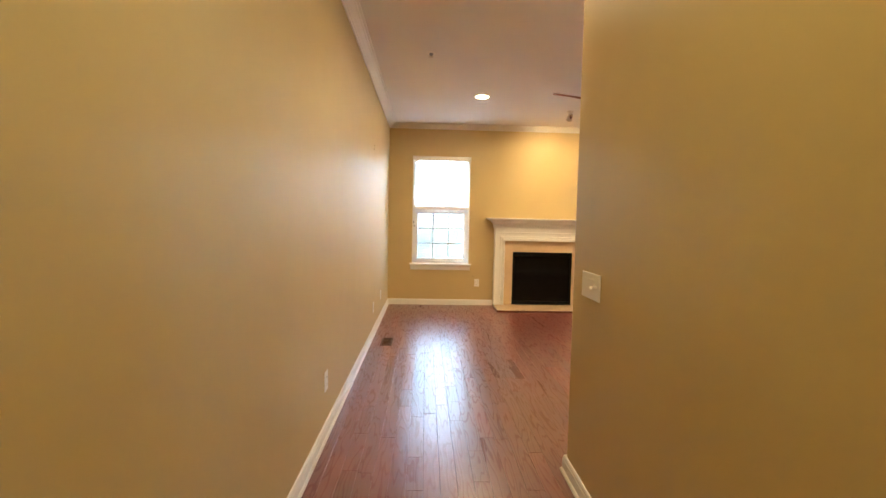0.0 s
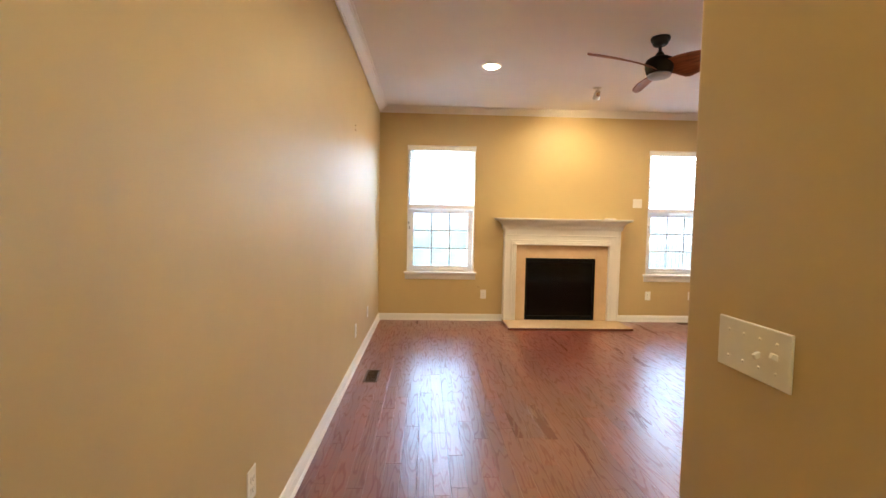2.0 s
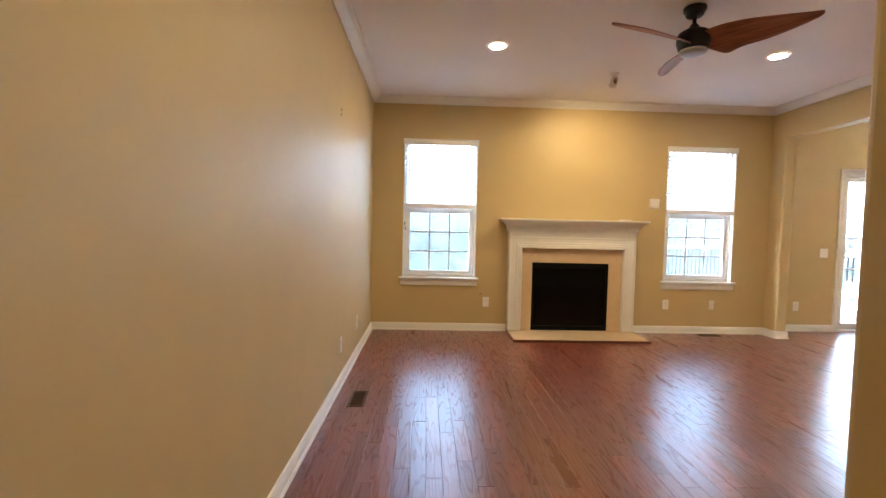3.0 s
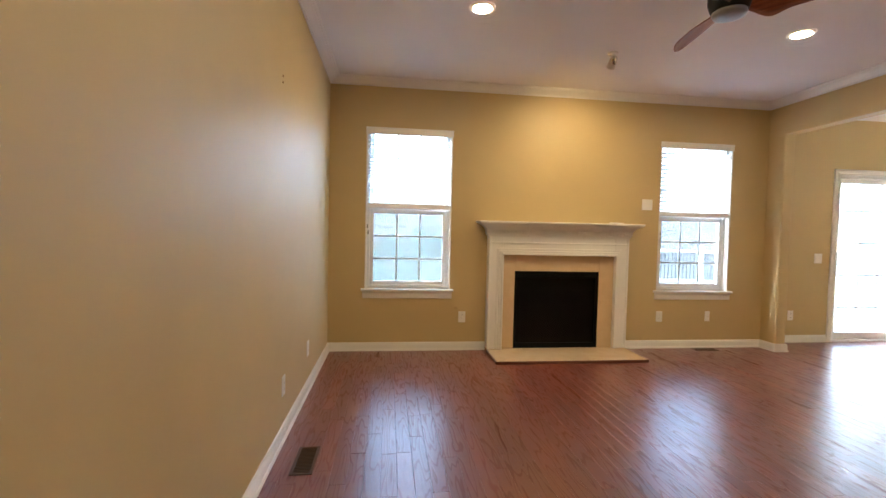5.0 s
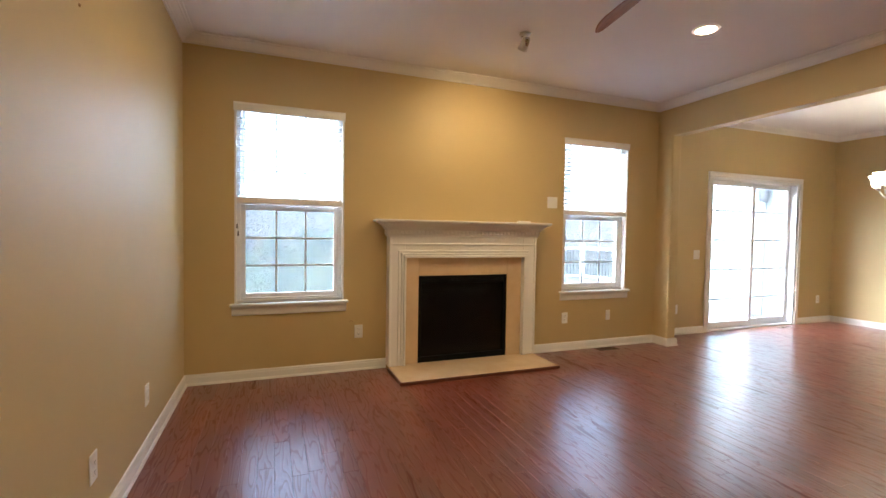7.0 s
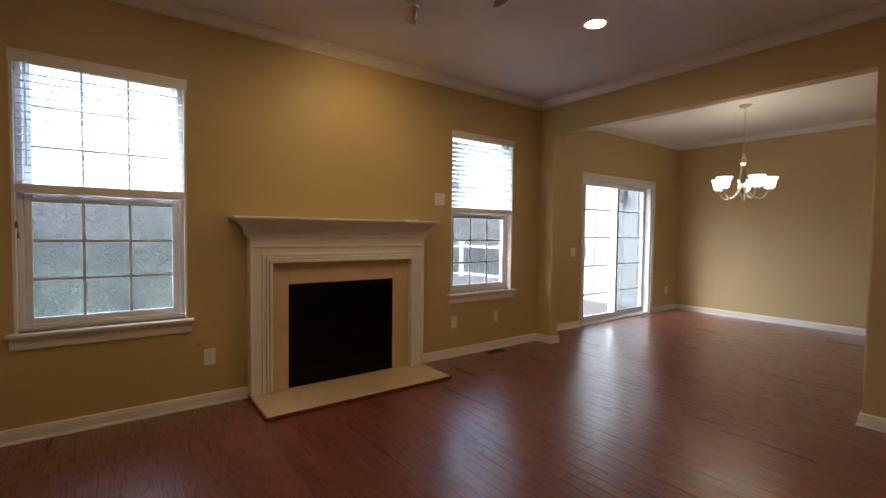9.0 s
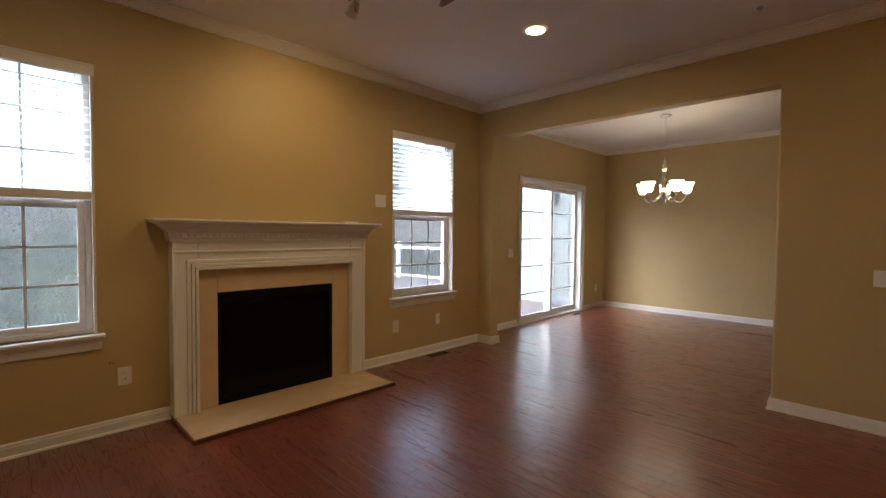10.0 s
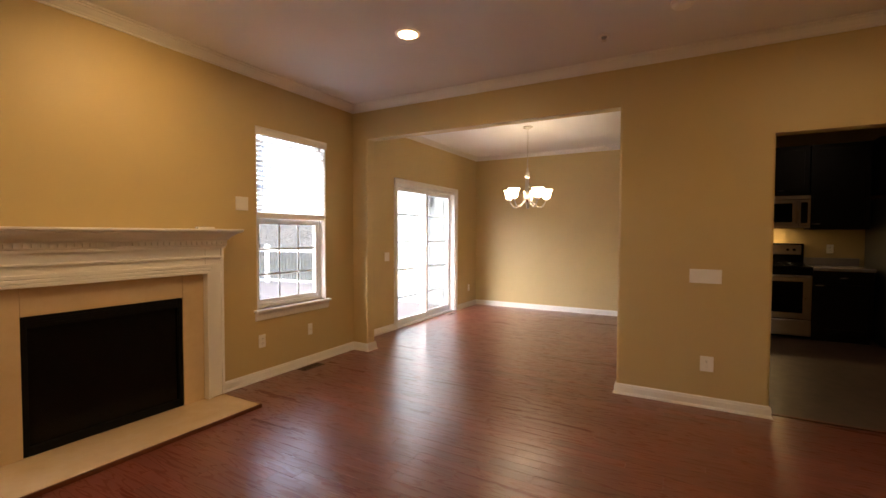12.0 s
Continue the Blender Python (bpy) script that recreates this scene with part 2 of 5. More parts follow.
m_stone = cream_stone()
m_floor = hardwood()
m_blade = walnut("walnut_blade", (0.16, 0.055, 0.022), (0.34, 0.125, 0.05), 0.55)
m_edge_wood = walnut("hearth_edge_wood", (0.10, 0.030, 0.014), (0.17, 0.055, 0.025), 0.3)
m_cabinet = walnut("espresso_cabinet", (0.008, 0.005, 0.004), (0.012, 0.008, 0.006), 0.36, 0.25)
m_glass = pane_glass()
m_screen = screen_mesh()
m_blind = translucent("blind_vinyl", (0.92, 0.93, 0.94), 0.72)
# upper sash let through skylight, so the window's glare is put into its vinyl
m_glow_sash = translucent("sash_vinyl_glow", (0.84, 0.86, 0.88), 0.6)
m_grille = translucent("grille_vinyl", (0.66, 0.68, 0.70), 0.10)
m_shade = translucent("lit_glass_shade", (0.9, 0.86, 0.78), 0.35, ((1.0, 0.86, 0.62), 0.66))
m_kfloor = kitchen_tile()
m_fire_glass, _n, _l, _b = material("fire_glass", 0.10, 0, (0.003, 0.003, 0.003), 0.16)
m_leaf_green = foliage("leaves_green", [(0.056, 0.088, 0.072), (0.084, 0.118, 0.092), (0.130, 0.134, 0.070)])
m_leaf_yellow = foliage("leaves_yellow", [(0.110, 0.096, 0.050), (0.210, 0.170, 0.046), (0.150, 0.110, 0.064)])
# distance haze is put into these pale bluish-grey leaf colours
m_leaf_hazed = foliage("leaves_hazed", [(0.098, 0.100, 0.118), (0.118, 0.116, 0.130), (0.130, 0.112, 0.088), (0.094, 0.106, 0.102)])
m_bark = plain("bark", (0.13, 0.115, 0.10), 0.9, 0, 0.2, 0.3, 6)
m_grass = plain("meadow", (0.030, 0.034, 0.027), 0.95, 0, 0.2, 0.45, 0.9)


# ---- mesh helpers ----
def add_box(bm, x0, x1, y0, y1, z0, z1, bevel=0.0, segs=1):
    r = bmesh.ops.create_cube(bm, size=1.0)
    vs = r["verts"]
    for v in vs:
        v.co = Vector((x0 + (v.co.x + 0.5) * (x1 - x0), y0 + (v.co.y + 0.5) * (y1 - y0), z0 + (v.co.z + 0.5) * (z1 - z0)))
    if bevel:
        es = list({e for v in vs for e in v.link_edges})
        bmesh.ops.bevel(bm, geom=es, offset=bevel, segments=segs, affect="EDGES", profile=0.5)
    return vs


def box(x0, x1, y0, y1, z0, z1, bevel=0.0, segs=1):
    bm = bmesh.new()
    add_box(bm, x0, x1, y0, y1, z0, z1, bevel, segs)
    return bm


def add_lathe(bm, profile, steps=24, cap=True, centre=(0, 0)):
    """Turn a profile of (radius, height) about the z axis."""
    rings = []
    for r, z in profile:
        rings.append([bm.verts.new((centre[0] + r * math.cos(2 * math.pi * i / steps), centre[1] + r * math.sin(2 * math.pi * i / steps), z)) for i in range(steps)])
    for a, b in zip(rings, rings[1:]):
        for i in range(steps):
            f = bm.faces.new((a[i], a[(i + 1) % steps], b[(i + 1) % steps], b[i]))
            f.smooth = True
    if cap:
        bm.faces.new(rings[0][::-1])
        bm.faces.new(rings[-1])


def lathe(profile, steps=24, cap=True, centre=(0, 0)):
    bm = bmesh.new()
    add_lathe(bm, profile, steps, cap, centre)
    bmesh.ops.recalc_face_normals(bm, faces=bm.faces)
    return bm


def add_tube(bm, pts, radii, steps=10):
    """A round bar along points, with a radius at each."""
    pts = [Vector(p) for p in pts]
    rings = []
    for i, p in enumerate(pts):
        d = (pts[min(i + 1, len(pts) - 1)] - pts[max(i - 1, 0)]).normalized()
        side = d.cross(Vector((0, 0, 1)) if abs(d.z) < 0.95 else Vector((1, 0, 0))).normalized()
        up = side.cross(d)
        rings.append([bm.verts.new(p + radii[i] * (math.cos(2 * math.pi * k / steps) * side + math.sin(2 * math.pi * k / steps) * up)) for k in range(steps)])
    for a, b in zip(rings, rings[1:]):
        for k in range(steps):
            f = bm.faces.new((a[k], a[(k + 1) % steps], b[(k + 1) % steps], b[k]))
            f.smooth = True
    bm.faces.new(rings[0][::-1])
    bm.faces.new(rings[-1])


def tube(pts, radii, steps=10):
    bm = bmesh.new()
    add_tube(bm, pts, radii, steps)
    bmesh.ops.recalc_face_normals(bm, faces=bm.faces)
    return bm


def add_moulding(bm, profile, p0, p1, out, cut0=0.0, cut1=0.0):
    """Sweep a closed profile of (distance from the wall, height) from p0 to p1; out points off the wall; cuts mitre the ends per metre of distance."""
    p0, p1, out = Vector((*p0, 0)), Vector((*p1, 0)), Vector((*out, 0))
    along = (p1 - p0).normalized()
    a = [bm.verts.new(p0 + out * u + along * (cut0 * u) + Vector((0, 0, v))) for u, v in profile]
    b = [bm.verts.new(p1 + out * u - along * (cut1 * u) + Vector((0, 0, v))) for u, v in profile]
    k = len(profile)
    for i in range(k):
        bm.faces.new((a[i], a[(i + 1) % k], b[(i + 1) % k], b[i]))
    bm.faces.new(a[::-1])
    bm.faces.new(b)
    bmesh.ops.recalc_face_normals(bm, faces=bm.faces)


def add_extrude(bm, outline, to3d):
    """Prism of an outline; to3d(u, v, side) gives the place of a corner on side 0 or 1."""
    a = [bm.verts.new(to3d(u, v, 0)) for u, v in outline]
    b = [bm.verts.new(to3d(u, v, 1)) for u, v in outline]
    k = len(outline)
    for i in range(k):
        bm.faces.new((a[i], a[(i + 1) % k], b[(i + 1) % k], b[i]))
    bm.faces.new(a[::-1])
    bm.faces.new(b)
    bmesh.ops.recalc_face_normals(bm, faces=bm.faces)


def mesh_of(name, bm, mat):
    me = bpy.data.meshes.new(name)
    bm.to_mesh(me)
    bm.free()
    me.materials.append(mat)
    return me


def part(name, bm, mat, parent, label=""):
    ob = new(name, mesh_of(name, bm, mat))
    ob.parent = parent
    return tagged(ob, label)


def solid(name, bm, mat, label, category, kind="structure"):
    return tagged(new(name, mesh_of(name, bm, mat)), label, category, kind=kind)


def thing(name, m, label, category, group="", kind=""):
    ob = new(name)
    ob.empty_display_size = 0.1
    ob.matrix_world = m
    return tagged(ob, label, category, group, kind)


# ---- plan ----
XL, XR, YF, YD, CEIL = -0.365, 4.455, 7.54, 7.74, 2.745
T = 0.13                      # wall thickness
XE = 8.17                     # dining room's far wall
NEAR_X, NEAR_Y = 0.945, 2.91  # the hall's end corner
BACK = -2.2                   # hall's closed end
OPEN0, OPEN1, OPEN_H = 4.705, 7.335, 2.368
KIT0, KIT1, KIT_H = 2.93, 3.665, 2.045
W_H = (0.64, 2.27)
WINDOWS = ((-0.005, 0.872), (3.165, 4.025))
DOOR = (5.584, 7.336, 2.03)
OUT = 0.16                    # outer walls' thickness
KX, KY0, KY1 = 8.30, 1.2, 4.40

# ---- structure ----
bm = box(XL - T, XL, BACK, YF + OUT, 0, CEIL)
solid("wall_west", bm, m_wall, "satin golden-tan painted wall of hall and living room", "wall")

bm = bmesh.new()
xs = [XL, WINDOWS[0][0], WINDOWS[0][1], WINDOWS[1][0], WINDOWS[1][1], XR]
for i in range(5):
    if i in (1, 3):
        add_box(bm, xs[i], xs[i + 1], YF, YF + OUT, 0, W_H[0])
        add_box(bm, xs[i], xs[i + 1], YF, YF + OUT, W_H[1], CEIL)
    else:
        add_box(bm, xs[i], xs[i + 1], YF, YF + OUT, 0, CEIL)
solid("wall_north", bm, m_wall, "golden-tan painted wall with two windows and a fireplace", "wall")

bm = bmesh.new()
def round_end(bm, x0, x1, y_end, toward, z0, z1):
    """A wall stub whose end has rounded corners; toward is the side (+1 or -1) on which the wall goes on."""
    r, pts = 0.02, []
    for cx, a0 in ((x0 + r, 180), (x1 - r, 270)):
        for k in range(5):
            a = radians(a0 + 22.5 * k)
            pts.append((cx + r * math.cos(a), r + r * math.sin(a)))
    pts += [(x1, 0.1), (x0, 0.1)]
    add_extrude(bm, pts, lambda u, v, s: Vector((u, y_end + toward * v, (z0, z1)[s])))
round_end(bm, XR, XR + T, OPEN1, 1, 0, OPEN_H)
add_box(bm, XR, XR + T, OPEN1 + 0.1, YD, 0, OPEN_H)
add_box(bm, XR, XR + T, OPEN0 - 0.1, YD, OPEN_H, CEIL)
round_end(bm, XR, XR + T, OPEN0, -1, 0, OPEN_H)
round_end(bm, XR, XR + T, KIT1, 1, 0, KIT_H)
add_box(bm, XR, XR + T, KIT1 + 0.1, OPEN0 - 0.1, 0, KIT_H)
add_box(bm, XR, XR + T, KIT0, OPEN0 - 0.1, KIT_H, CEIL)
add_box(bm, XR, XR + T, NEAR_Y - T, KIT0, 0, CEIL)
solid("wall_east", bm, m_wall, "golden-tan painted wall with wide openings to dining room and kitchen", "wall")

bm = bmesh.new()
r, pts = 0.02, []
for k in range(5):
    a = radians(90 + 22.5 * k)
    pts.append((NEAR_X + r + r * math.cos(a), NEAR_Y - r + r * math.sin(a)))
pts += [(NEAR_X, BACK), (NEAR_X + T, BACK), (NEAR_X + T, NEAR_Y - T), (XR, NEAR_Y - T), (XR, NEAR_Y)]
add_extrude(bm, pts, lambda u, v, s: Vector((u, v, (0, CEIL)[s])))
solid("wall_south", bm, m_wall, "golden-tan painted hall wall turning a rounded corner", "wall")
bm = box(XL - T, NEAR_X + T, BACK - T, BACK, 0, CEIL)
solid("wall_hall_end", bm, m_wall, "plain golden-tan painted wall closing the hall", "wall")

bm = bmesh.new()
outline = [(XR, 0), (DOOR[0], 0), (DOOR[0], DOOR[2]), (DOOR[1], DOOR[2]), (DOOR[1], 0), (XE + T, 0), (XE + T, CEIL), (XR, CEIL)]
add_extrude(bm, outline, lambda u, v, k: Vector((u, (YD, YD + OUT)[k], v)))
solid("wall_dining_north", bm, m_wall, "golden-tan painted dining wall with a sliding glass door", "wall")
bm = box(XE, XE + T, 4.40, YD, 0, CEIL)
solid("wall_dining_east", bm, m_wall, "plain golden-tan painted dining room wall", "wall")
bm = box(XR + T, KX + T, KY1, KY1 + 0.12, 0, CEIL)
solid("wall_dining_south", bm, m_wall, "golden-tan painted wall between dining room and kitchen", "wall")
bm = box(KX, KX + T, KY0, KY1, 0, CEIL)
solid("wall_kitchen_east", bm, m_wall, "golden-tan painted kitchen wall behind the stove", "wall")
bm = bmesh.new()
add_box(bm, XR, KX + T, KY0 - T, KY0, 0, CEIL)
add_box(bm, XR, XR + T, KY0, NEAR_Y - T, 0, CEIL)
solid("wall_kitchen_south", bm, m_wall, "plain golden-tan painted kitchen wall", "wall")

bm = bmesh.new()
add_box(bm, XL - T, XR + T, BACK - T, YF + OUT, CEIL, CEIL + 0.25)
add_box(bm, XR + T, KX + T, KY0 - T, YD + OUT, CEIL, CEIL + 0.25)
solid("ceiling", bm, m_ceiling, "flat matt white painted plaster ceiling", "ceiling")

# floor: bedding under the planks
bm = bmesh.new()
add_box(bm, XL - T, XR + T - 0.03, BACK - T, YF + OUT, -0.2, -0.012)
add_box(bm, XR + T - 0.03, XE + T, KY1, YD + OUT, -0.2, -0.012)
floor = solid("floor", bm, m_soot, "red-stained hand-scraped oak plank floor", "floor")
bm = box(XR + T - 0.03, KX + T, KY0 - T, KY1, -0.2, -0.002)
solid("floor_kitchen", bm, m_kfloor, "grey-brown sheet vinyl kitchen floor", "floor")
bm = box(XR + 0.085, XR + 0.125, KIT0, KIT1, 0.0005, 0.007, 0.003, 2)
solid("threshold_trim", bm, m_edge_wood, "narrow red-brown wooden threshold strip", "trim")

# crown moulding
CROWN = [(0, CEIL - 0.072), (0.012, CEIL - 0.072), (0.014, CEIL - 0.060), (0.021, CEIL - 0.058), (0.028, CEIL - 0.050), (0.045, CEIL - 0.039),
         (0.062, CEIL - 0.025), (0.072, CEIL - 0.022), (0.074, CEIL - 0.013), (0.092, CEIL - 0.011), (0.092, CEIL - 0.001), (0, CEIL - 0.001)]


def moulding(name, profile, runs, label, mat=m_trim):
    bm = bmesh.new()
    for run in runs:
        add_moulding(bm, profile, *run)
    return solid(name, bm, mat, label, "moulding")


moulding("trim_crown_living", CROWN, [((XL, BACK), (XL, YF), (1, 0), 0, 1), ((XL, YF), (XR, YF), (0, -1), 1, 1), ((XR, YF), (XR, NEAR_Y), (-1, 0), 1, 0)],
         "white painted crown moulding round the living room ceiling")
moulding("trim_crown_dining", [(u * 0.85, CEIL - (CEIL - v) * 0.85) for u, v in CROWN], [((XR + T, YD), (XE, YD), (0, -1), 1, 1), ((XE, YD), (XE, KY1 + 0.12), (-1, 0), 1, 1), ((XR + T, YD), (XR + T, KY1 + 0.12), (1, 0), 1, 1)],
         "white painted crown moulding round the dining room ceiling")
BASE = [(0, 0.002), (0.024, 0.002), (0.024, 0.006), (0.021, 0.014), (0.014, 0.020), (0.014, 0.064), (0.011, 0.070), (0.011, 0.078), (0.006, 0.087), (0, 0.088)]
moulding("baseboard_west", BASE, [((XL, BACK), (XL, YF), (1, 0), 0, 1)], "white painted baseboard with a shoe moulding")
moulding("baseboard_north", BASE, [((XL, YF), (1.255, YF), (0, -1), 1, 0), ((2.775, YF), (XR, YF), (0, -1), 0, 1)], "white painted baseboard with a shoe moulding")
moulding("baseboard_pier", BASE, [((XR, YF), (XR, OPEN1), (-1, 0), 1, -1), ((XR, OPEN1), (XR + T, OPEN1), (0, -1), -1, -1)], "white painted baseboard round the wall stub")
moulding("baseboard_east", BASE, [((XR, OPEN0), (XR, KIT1), (-1, 0), -1, -1), ((XR, OPEN0), (XR + T, OPEN0), (0, 1), -1, -1)], "white painted baseboard with a shoe moulding")
moulding("baseboard_hall", BASE, [((NEAR_X, BACK), (NEAR_X, NEAR_Y), (-1, 0), 0, -1), ((NEAR_X, NEAR_Y), (XR, NEAR_Y), (0, 1), -1, 0)], "white painted baseboard turning the hall corner")
moulding("baseboard_dining", BASE, [((XR + T, YD), (DOOR[0] - 0.062, YD), (0, -1), 0, 0), ((DOOR[1] + 0.062, YD), (XE, YD), (0, -1), 0, 1), ((XE, YD), (XE, KY1 + 0.12), (-1, 0), 1, 0)],
         "white painted baseboard of the dining room")


# ---- windows ----
def double_hung(name, x0, x1, label):
    z0, z1 = W_H
    w = thing(name, pose(x0, YF, z0), label, "window", kind="structure")
    W, H = x1 - x0, z1 - z0
    # jamb liner
    bm = bmesh.new()
    add_box(bm, 0, 0.014, 0.004, OUT + 0.01, 0, H)
    add_box(bm, W - 0.014, W, 0.004, OUT + 0.01, 0, H)
    add_box(bm, 0.014, W - 0.014, 0.004, OUT + 0.01, H - 0.014, H)
    add_box(bm, 0.014, W - 0.014, 0.05, OUT + 0.02, 0, 0.02)
    part("jamb", bm, m_trim, w)
    bm = bmesh.new()
    for a, b in ((0.014, 0.045), (W - 0.045, W - 0.014)):
        add_box(bm, a, b, 0.062, 0.125, 0.02, H - 0.014, 0.003)
    add_box(bm, 0.045, W - 0.045, 0.062, 0.125, H - 0.024, H - 0.014, 0.003)
    add_box(bm, 0.045, W - 0.045, 0.062, 0.125, 0.02, 0.038, 0.003)
    part("window_frame", bm, m_vinyl, w)
    mid = 0.80
    for nm, y, lo, hi in (("lower_sash", 0.066, 0.038, mid + 0.03), ("upper_sash", 0.098, mid + 0.025, H - 0.012)):
        bm = bmesh.new()
        s, top = 0.035, 0.062 if nm == "lower_sash" else 0.035
        add_box(bm, 0.046, 0.046 + s, y, y + 0.028, lo, hi, 0.004, 2)
        add_box(bm, W - 0.046 - s, W - 0.046, y, y + 0.028, lo, hi, 0.004, 2)
        add_box(bm, 0.046 + s, W - 0.046 - s, y, y + 0.028, lo, lo + s, 0.004, 2)
        add_box(bm, 0.046 + s, W - 0.046 - s, y, y + 0.028, hi - top, hi, 0.004, 2)
        sash = part(nm, bm, m_vinyl if nm == "lower_sash" else m_glow_sash, w)
        gx0, gx1, gz0, gz1 = 0.046 + s, W - 0.046 - s, lo + s, hi - top
        pane = part("pane", box(gx0, gx1, y + 0.012, y + 0.016, gz0, gz1), m_glass, sash, "clear window glass")
        pane.visible_shadow = False
        for k in (1, 2):
            x = gx0 + (gx1 - gx0) * k / 3
            part("muntin", box(x - 0.008, x + 0.008, y + 0.006, y + 0.011, gz0, gz1, 0.002), m_grille, sash)
            z = gz0 + (gz1 - gz0) * k / 3
            part("muntin", box(gx0, gx1, y + 0.005, y + 0.010, z - 0.008, z + 0.008, 0.002), m_grille, sash)
    bm = bmesh.new()
    for a, b, c, d in ((0.046, 0.064, 0.038, mid), (W - 0.064, W - 0.046, 0.038, mid), (0.064, W - 0.064, 0.038, 0.056), (0.064, W - 0.064, mid - 0.018, mid)):
        add_box(bm, a, b, 0.126, 0.136, c, d, 0.002)
    scr = part("screen_frame", bm, m_vinyl, w)
    part("netting", box(0.064, W - 0.064, 0.1305, 0.131, 0.056, mid - 0.018), m_screen, scr, "fine grey insect netting")
    for x in (W * 0.3, W * 0.7):
        bm = box(x - 0.03, x + 0.03, 0.046, 0.066, mid + 0.0305, mid + 0.042, 0.004, 2)
        part("sash_lock", bm, m_vinyl, w, "white sash lock")
    # stool and apron
    bm = box(-0.035, W + 0.035, -0.045, 0.062, -0.022, 0.0, 0.006, 3)
    part("window_sill", bm, m_trim, w)
    bm = bmesh.new()
    add_moulding(bm, [(0, -0.098), (0.010, -0.098), (0.014, -0.088), (0.016, -0.045), (0.022, -0.030), (0.024, -0.022), (0, -0.022)], (-0.02, -0.001), (W + 0.02, -0.001), (0, -1))
    part("apron", bm, m_trim, w)
    return w


def venetian_blind(x0, x1, label, tilt):
    """White slatted blind lowered over the upper sash only."""
    top, bottom = W_H[1] - 0.002, 1.492
    W = x1 - x0
    b = thing("window_blind", pose(x0, YF, bottom), label, "blind", "window blinds")
    H = top - bottom
    bm = bmesh.new()
    add_moulding(bm, [(0.0, H - 0.066), (0.006, H - 0.070), (0.010, H - 0.062), (0.010, H - 0.014), (0.015, H - 0.006), (0.015, H), (0, H)], (-0.004, 0), (W + 0.004, 0), (0, -1))
    part("valance", bm, m_plate, b)
    part("headrail", box(0.018, W - 0.018, 0.004, 0.046, H - 0.05, H - 0.018, 0.003), m_plate, b)
    n = int((H - 0.10) / 0.044)
    bm = bmesh.new()
    c, s = math.cos(radians(tilt)), math.sin(radians(tilt))
    outline = [(-0.024, -0.0015), (-0.012, 0.0008), (0.0, 0.0016), (0.012, 0.0008), (0.024, -0.0015), (0.012, -0.0014), (0.0, -0.0006), (-0.012, -0.0014)]
    add_extrude(bm, outline, lambda u, v, k: Vector(((0.02, W - 0.02)[k], u * c - v * s, u * s + v * c)))
    slat = mesh_of("slat", bm, m_blind)
    for i in range(n):
        o = new("slat", slat)
        o.parent = b
        o.location = (0, 0.028, 0.04 + 0.044 * i)
    part("bottom_rail", box(0.016, W - 0.016, 0.004, 0.052, -0.034, 0.018, 0.006, 2), m_plate, b)
    for x in (0.16, W / 2, W - 0.16):
        part("ladder_cord", tube([(x, 0.003, 0.01), (x, 0.003, H - 0.05)], [0.0009, 0.0009], 6), m_plate, b)
    part("tilt_wand", tube([(0.07, -0.004, H - 0.06), (0.07, -0.006, 0.12)], [0.004, 0.004], 8), m_blind, b)
    # lift cords gathered at the side, with two small tassels hanging below the blind
    for x, z in ((0.022, -0.20), (0.030, -0.26)):
        cord = part("lift_cord", tube([(x, -0.006, H - 0.06), (x, -0.007, z)], [0.0008, 0.0008], 6), m_plate, b)
        bm = lathe([(0.002, z + 0.002), (0.005, z - 0.006), (0.007, z - 0.030), (0.006, z - 0.038), (0.002, z - 0.040)], 12, True, (x, -0.009))
        part("tassel", bm, m_tassel, cord, "small grey plastic cord tassel")
    return b


double_hung("window_1", *WINDOWS[0], "white double-hung vinyl window with grilles and a painted sill")
double_hung("window_2", *WINDOWS[1], "white double-hung vinyl window overlooking the deck rail")
venetian_blind(*WINDOWS[0], "white slatted blind lowered over the upper sash", 0)
venetian_blind(*WINDOWS[1], "white slatted blind half lowered beside the dining room", -33)


